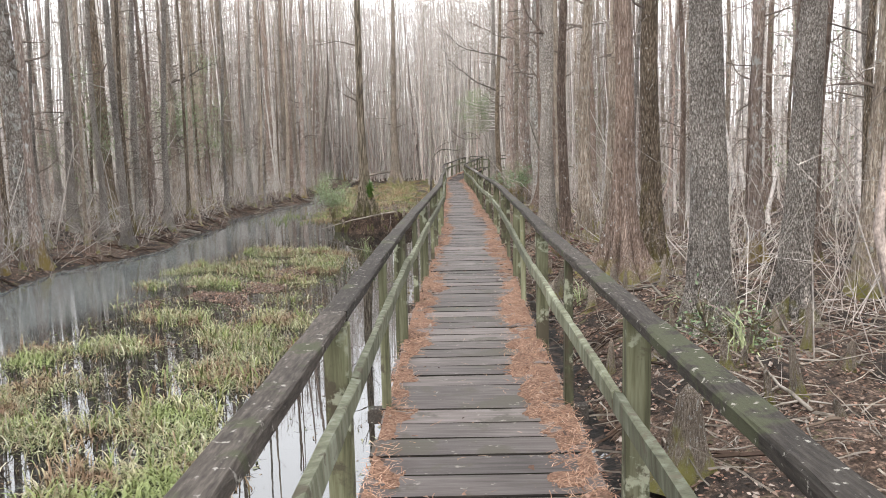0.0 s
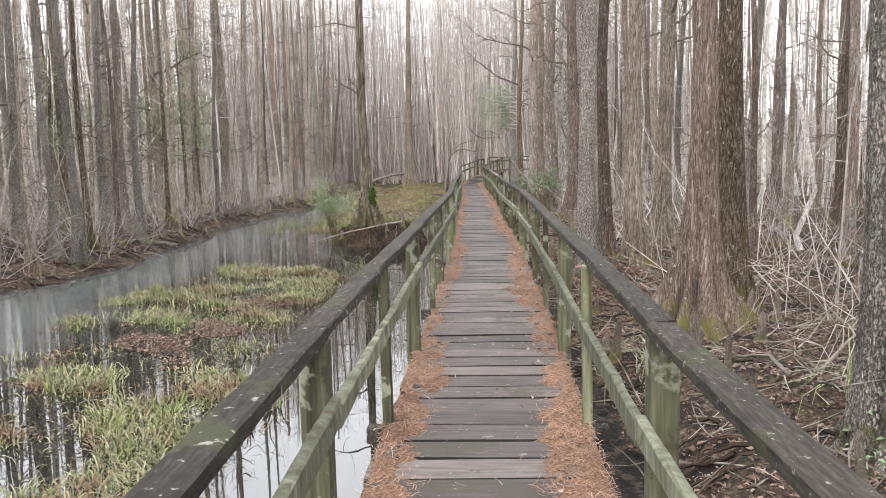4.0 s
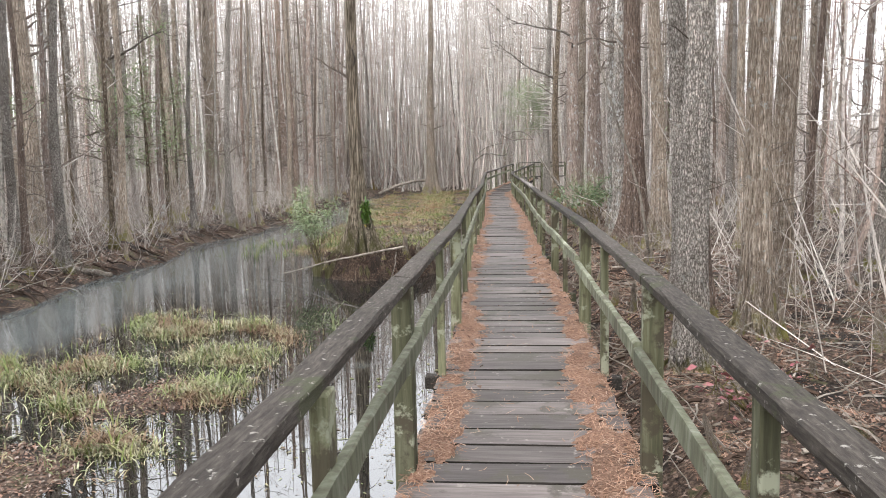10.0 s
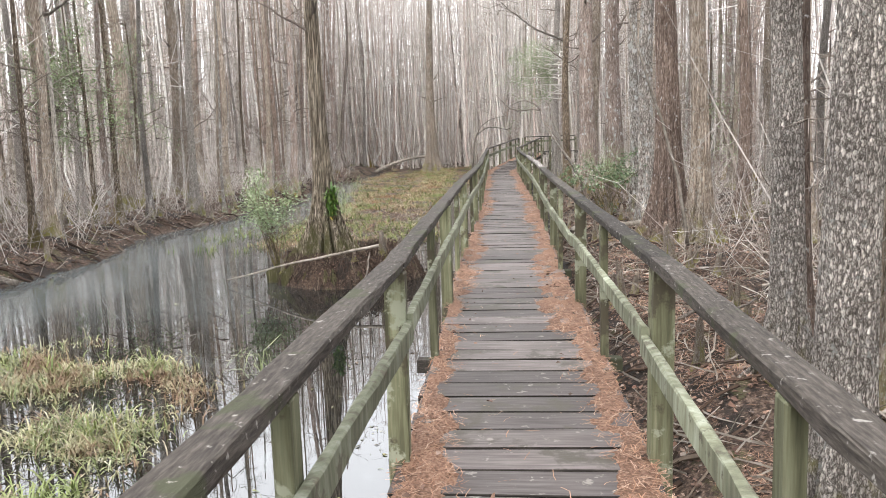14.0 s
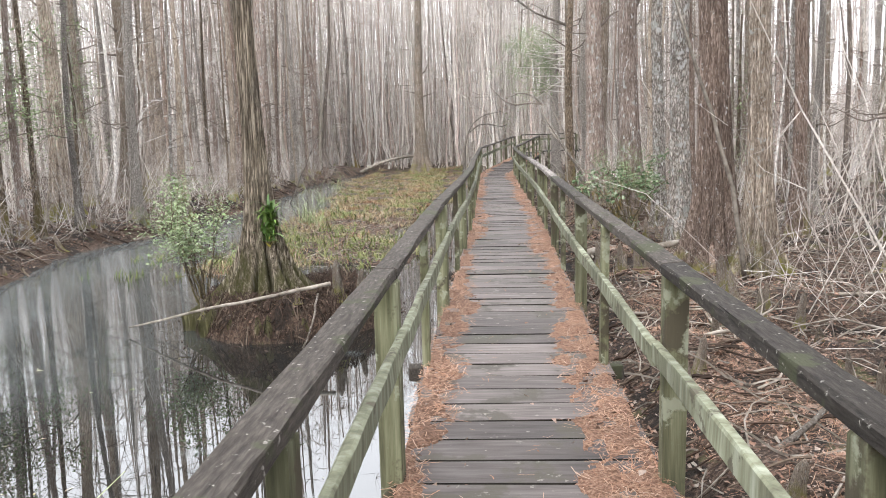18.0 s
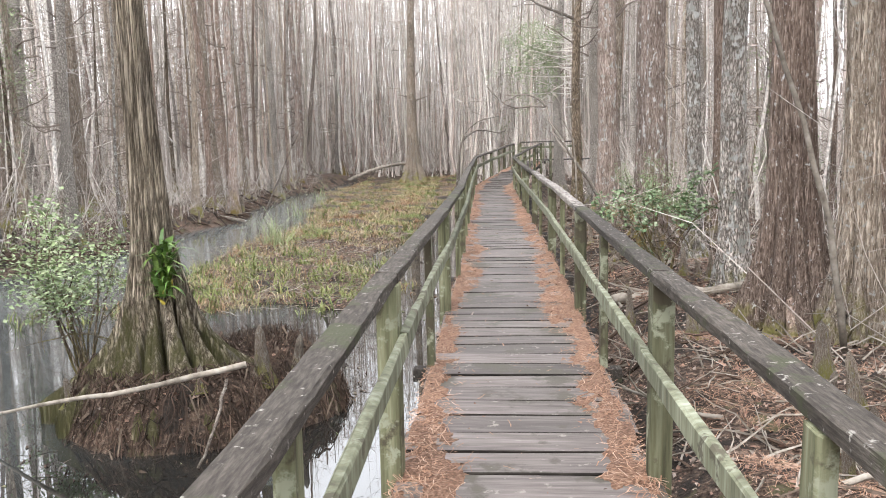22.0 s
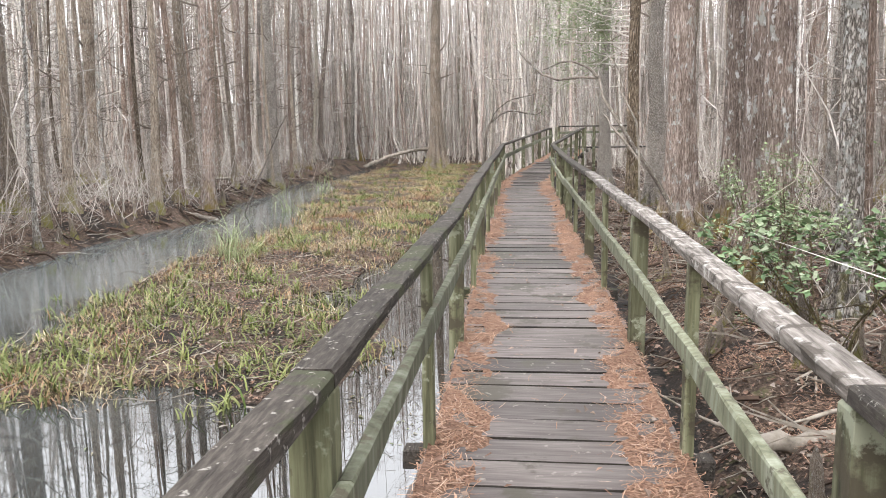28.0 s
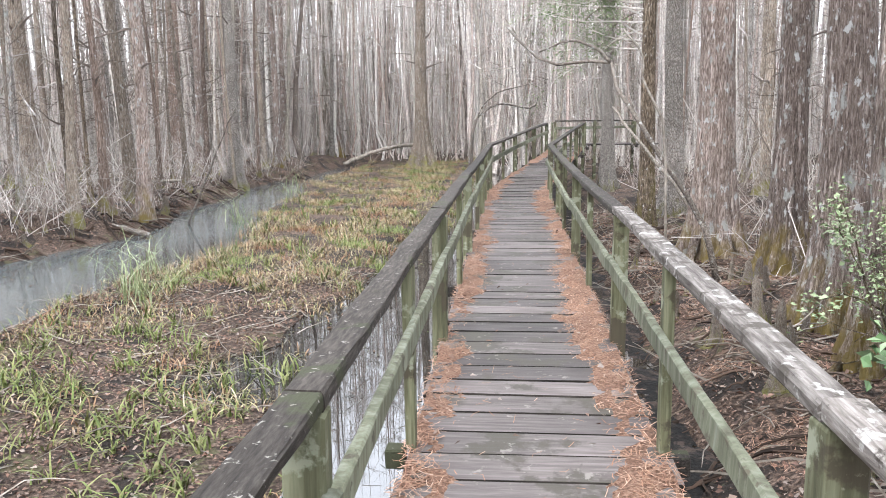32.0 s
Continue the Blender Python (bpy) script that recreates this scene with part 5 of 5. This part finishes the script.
# ---- evergreen growth ----
def leafy(name, x, y, z, radius, tall, count, size, label, category, material, stems=7, group="", bare=0.0):
    """A bush: stems from the base, leafless below bare (a share of its height), and clusters of small pointed leaves round their ends."""
    base = new(name)
    base.location = (x, y, z)
    tagged(base, label, category, group)
    leaves, tips = Pile(), []
    for k in range(stems):
        a = rng.uniform(0, 6.28)
        d = np.array([math.cos(a) * radius / tall, math.sin(a) * radius / tall, rng.uniform(0.6, 1.2)])
        path = limb_path((0, 0, -0.05), d / np.linalg.norm(d), tall * rng.uniform(0.7, 1.1), 6, 0.16, 0.0)
        pl = Pile()
        tube(pl, path, np.linspace(0.014, 0.004, 7), 5)
        for q in (3, 4, 5):
            d = rng.normal(0, 1, 3) + np.array([0, 0, 0.3])
            tw = limb_path(path[q], d / np.linalg.norm(d), tall * 0.35, 4, 0.2, 0.0)
            tube(pl, tw, np.linspace(0.007, 0.003, 5), 4)
            tips += list(tw[1:])
        tips += list(path[3:])
        part("stem", pl.mesh("stem", bark_dark), base)
    tips = np.array(tips)
    tips = tips[tips[:, 2] > bare * tall]
    at = tips[rng.integers(0, len(tips), count)] + rng.normal(0, radius * 0.2, (count, 3))
    flakes(leaves, at, rng.uniform(0.6, 1.3, count) * size, rng, 0.6, 0.2)
    tagged(part("foliage", leaves.mesh("foliage", material), base), kind="stuff")
    return base


leafy("shrub", 2.5, 32.35, ground_at(2.5, 32.35), 0.26, 1.5, 1000, 0.075, "evergreen shrub with broad glossy leaves beside the boardwalk", "shrub", shrub_mat, 7, "shrubs", 0.5)
leafy("shrub", 2.9, 35.1, ground_at(2.9, 35.1), 0.3, 1.7, 2600, 0.042, "feathery pale evergreen shrub beside a reddish trunk", "shrub", holly_mat, 9, "shrubs", 0.5)
leafy("shrub", 2.55, 34.0, ground_at(2.55, 34.0), 0.35, 0.5, 420, 0.05, "low shrub with broad glossy green leaves", "shrub", shrub_mat, 6, "shrubs")
leafy("shrub", 3.0, 9.6, ground_at(3.0, 9.6), 0.5, 0.8, 320, 0.05, "sparse green seedling beside a grey trunk", "shrub", shrub_mat, 5, "shrubs")
leafy("shrub", -4.0, 28.75, -1.0, 0.5, 1.8, 3000, 0.055, "spreading pale green shrub at the edge of the root mound", "shrub", holly_mat, 12, "shrubs", 0.5)
leafy("seedling", 2.25, 17.3, ground_at(2.25, 17.3), 0.4, 0.55, 60, 0.08, "small seedling with dull red leaves by the ditch", "seedling", red_leaf, 5)
fern_r = np.random.default_rng(71)
for (x, y, z), n, longest, material, label in [((-2.71, 27.87, 0.12), 95, 0.34, fern_mat, "green fern clump growing on the island cypress"), ((-2.72, 27.86, 0.02), 7, 0.17, yellow_leaf, "yellowing fern tuft on the island cypress")]:
    pl = Pile()
    roots = np.column_stack([fern_r.normal(0, 0.06, n), fern_r.normal(0, 0.025, n), fern_r.uniform(0, 1.3 * longest, n)])
    blades(pl, roots, fern_r.uniform(0.45, 1.0, n) * longest, fern_r.uniform(0.022, 0.05, n), 0.9, 0.55, fern_r)
    ob = new("fern", pl.mesh("fern", material))
    ob.location = (x, y, z)
    tagged(ob, label, "fern")


def evergreen(x, y, h, low, spread, count, label, limbs=9, tip=None):
    base = tree("evergreen_tree", x, y, 0.07, h, bark_dark, label, tip or (rng.normal(0, 0.03), rng.normal(0, 0.03)), 0.4, 4, low, limbs, spread, (), "evergreen trees")
    tips = []
    for o in base.children:
        if o.name.startswith("limb"):
            co = np.zeros(len(o.data.vertices) * 3)
            o.data.vertices.foreach_get("co", co)
            tips.append(co.reshape(-1, 3)[20:])
    tips = np.concatenate(tips)
    at = tips[rng.integers(0, len(tips), count)] + rng.normal(0, 0.2, (count, 3))
    pl = Pile()
    flakes(pl, at, rng.uniform(0.04, 0.085, count), rng, 0.6)
    tagged(part("foliage", pl.mesh("foliage", holly_mat), base), kind="stuff")


def leafy_spray(x, y, h, label):
    """A thin evergreen whose leafy limbs all reach over to one side, towards the light above the boardwalk."""
    base = new("evergreen_tree")
    base.location = (x, y, ground_at(x, y) - 0.03)
    tagged(base, label, "tree", "evergreen trees")
    me, spine = trunk_mesh("trunk", 0.08, h, (-0.05, -0.02), 0.4, 4, bark_dark, 14, 20)
    part("trunk", me, base)
    z, cx, cy, _ = spine
    tips = []
    for k in range(15):
        at = 3.5 + 1.9 * k / 15
        pl = Pile()
        d = np.array([-1.0, rng.normal(0, 0.45), rng.uniform(-0.15, 0.3)])
        path = limb_path((np.interp(at, z, cx), np.interp(at, z, cy), at), d / np.linalg.norm(d), rng.uniform(1.2, 2.9), 8, 0.16, 0.0)
        tube(pl, path, np.linspace(0.022, 0.005, 9), 5)
        tips += list(path[3:])
        for q in range(2, 9):
            e = rng.normal(0, 0.8, 3) + d * 0.6
            tw = limb_path(path[q], e / np.linalg.norm(e), rng.uniform(0.3, 0.7), 4, 0.2, 0.0)
            tube(pl, tw, np.linspace(0.008, 0.003, 5), 3)
            tips += list(tw[1:])
        part("limb", pl.mesh("limb", twig_mat), base)
    tips = np.array(tips)
    n = 7500
    pl = Pile()
    flakes(pl, tips[rng.integers(0, len(tips), n)] + rng.normal(0, 0.11, (n, 3)), rng.uniform(0.035, 0.07, n), rng, 0.6, 0.22)
    tagged(part("foliage", pl.mesh("foliage", holly_mat), base), kind="stuff")


leafy_spray(2.75, 46.3, 7.0, "slender evergreen with small leaves beside the boardwalk's bend",)
evergreen(-10.5, 34.3, 6.5, 2.0, 2.2, 5200, "evergreen with small pale leaves on the stream bank", 14)
evergreen(-12.0, 36.5, 6.0, 2.0, 2.0, 3000, "sparse evergreen among bare trunks on the bank")
evergreen(-11.6, 26.8, 5.0, 0.8, 1.9, 3200, "sparse evergreen understorey tree in the wood")
evergreen(-12.5, 41.0, 6.0, 3.0, 1.6, 1100, "thin evergreen tree behind the bank")
evergreen(8.5, 20.0, 5.0, 1.0, 1.6, 900, "thin evergreen sapling in the wood")
evergreen(6.5, 40.0, 5.0, 1.0, 1.6, 900, "young evergreen behind big trunks")

# dead limbs on the bank tree and over the bend
for (x, y, z), d, s, lab in [((-11.2, 33.7, 3.3), (-1, -0.3, 0.05), 1.5, ""), ((-11.2, 33.7, 2.6), (-1, -0.4, -0.1), 1.3, ""), ((-11.2, 33.7, 1.5), (-1, -0.3, 0.25), 1.1, ""), ((-11.2, 33.7, 2.2), (1, -0.3, 0.1), 0.9, ""), ((-11.2, 33.7, 4.6), (1, -0.5, 0.2), 2.4, ""),
                             ((2.5, 45.2, 4.8), (-1, 0.0, 0.5), 3.6, ""), ((2.9, 41.6, 6.0), (-1, 0.2, 0.4), 3.4, ""), ((3.1, 36.0, 6.2), (-1, 0.4, 0.35), 3.0, "")]:
    pl = Pile()
    main = limb_path((x, y, z), np.array(d) / np.linalg.norm(d), s, 9, 0.16, 0.02)
    tube(pl, main, np.linspace(0.05, 0.008, 10), 6, 0.05)
    for k in range(2, 10):
        for _ in range(2):
            e = rng.normal(0, 0.8, 3) + np.array(d) + np.array([0, 0, 0.2])
            tube(pl, limb_path(main[k], e / np.linalg.norm(e), s * rng.uniform(0.2, 0.45), 5, 0.25, 0.02), np.linspace(0.013, 0.003, 6), 4)
    near = min((o for o in scene.objects if o.type == "EMPTY" and "tree" in o.name), key=lambda o: (o.location.x - x) ** 2 + (o.location.y - y) ** 2)
    pb = part("dead_limb", pl.mesh("dead_limb", bark_limb, True), near, "long bare dead limb")
    pb.matrix_basis = Matrix.Translation(-near.location)

# ---- pine needles on the boards ----
r3 = np.random.default_rng(5)


def edge_cover(u, y, side):
    """How thick needles lie at u metres from the edge of the boards."""
    reach = 0.245 + 0.03 * side + 0.06 * np.sin(y * 0.9 + side) + 0.035 * np.sin(y * 2.7 + 2 * side) + 0.03 * np.sin(y * 7.1 + side * 3) + 0.02 * np.sin(y * 19 + side)
    return np.clip((reach - u) / 0.15, 0, 1) * np.clip(0.85 + 0.4 * np.sin(y * 1.7 + 4 * side) + 0.35 * np.sin(y * 4.3 + side), 0.45, 1)


lx = lambda y: np.interp(y, [q[0] for q in LINE], [q[1] for q in LINE])
lz = lambda y: np.interp(y, [q[0] for q in LINE], [q[2] for q in LINE])
p, flat = Pile(), Pile()
for side in (-1, 1):
    ys, us = np.arange(-2.5, 56, 0.035), np.arange(0, 0.52, 0.035)
    Y, U = np.meshgrid(ys, us, indexing="ij")
    c = edge_cover(U, Y, side)
    h = 0.028 * c * np.clip(0.6 + 0.6 * lumps(U * 9, Y * 4, 7, 16), 0.15, 1.5) - 0.004 + r3.normal(0, 0.002, c.shape)
    V = np.stack([lx(Y) + side * (0.545 - U), Y, lz(Y) + np.where(h > 0, h, -0.012)], -1)
    i, j = np.meshgrid(np.arange(len(ys) - 1), np.arange(len(us) - 1), indexing="ij")
    k = i * len(us) + j
    quads = np.stack([k, k + 1, k + 1 + len(us), k + len(us)], -1).reshape(-1, 4)
    keep = (h.ravel()[quads] > 0).sum(1) >= 2
    flat.add(V.reshape(-1, 3), quads[keep] if side < 0 else quads[keep][:, ::-1])
    n = 27000
    yy, uu = r3.uniform(-2, 46, 3 * n), r3.uniform(-0.02, 0.55, 3 * n)
    ok = r3.random(3 * n) < edge_cover(uu, yy, side) * 0.97 + 0.006
    yy, uu = yy[ok][:n], uu[ok][:n]
    m = len(yy)
    a = r3.uniform(0, 6.28, m)
    s = r3.uniform(0.03, 0.09, m)
    mid = np.stack([lx(yy) + side * (0.545 - uu), yy, lz(yy) + 0.006 + 0.03 * edge_cover(uu, yy, side) * r3.random(m)], -1)
    d = np.stack([np.cos(a), np.sin(a), r3.normal(0, 0.16, m)], -1) * (s / 2)[:, None]
    w = np.stack([-np.sin(a), np.cos(a), np.zeros(m)], -1) * r3.uniform(0.001, 0.0022, (m, 1))
    bow = np.stack([-np.sin(a), np.cos(a), np.ones(m) * 0.3], -1) * (s * r3.normal(0, 0.12, m))[:, None]
    v = np.stack([mid - d - w, mid - d + w, mid + bow - w, mid + bow + w, mid + d - w, mid + d + w], 1)
    b = np.arange(m)[:, None] * 6
    p.add(v.reshape(-1, 3), np.concatenate([b + [[0, 1, 3, 2]], b + [[2, 3, 5, 4]]]))
tagged(new("needle_bed", flat.mesh("needle_bed", mat_mat, True)), "packed orange-brown pine needles along the board edges", "pine needles", kind="stuff")
tagged(new("pine_needles", p.mesh("pine_needles", needle_mat)), "loose orange pine needles on the boards and edges", "pine needles", kind="stuff")
p = Pile()
pts = scatter(24000, (1.6, 4.4, 14, 42), lambda x, y: (height(x, y) > WATER + 0.03) * np.clip(0.35 + 0.9 * lumps(x * 1.5, y * 1.5, 4, 16), 0.02, 1) * ss(4.4, 1.6, x), r3)
m = len(pts)
mid = on_ground(pts, 0.02) + np.array([0, 0, 1.0]) * r3.uniform(0, 0.035, (m, 1))
a, s_ = r3.uniform(0, 6.28, m), r3.uniform(0.05, 0.13, m)
d = np.stack([np.cos(a), np.sin(a), r3.normal(0, 0.2, m)], -1) * (s_ / 2)[:, None]
w = np.stack([-np.sin(a), np.cos(a), np.zeros(m)], -1) * r3.uniform(0.0009, 0.0019, (m, 1))
b = np.arange(m)[:, None] * 4
p.add(np.stack([mid - d - w, mid - d + w, mid + d + w, mid + d - w], 1).reshape(-1, 3), b + [[0, 1, 2, 3]])
tagged(new("pine_needles", p.mesh("pine_needles", needle_mat)), "drifts of orange pine needles on the forest floor", "pine needles", kind="stuff")
p = Pile()
yy = r3.uniform(0, 45, 700)
sd = r3.choice([-1, 1], 700)
uu = np.abs(r3.normal(0.12, 0.15, 700))
flakes(p, np.stack([lx(yy) + sd * (0.52 - uu), yy, lz(yy) + 0.03], -1), r3.uniform(0.015, 0.045, 700), r3)
tagged(new("fallen_leaves", p.mesh("fallen_leaves", leaf_litter_mat)), "dry curled leaves on the boardwalk", "leaves", kind="stuff")
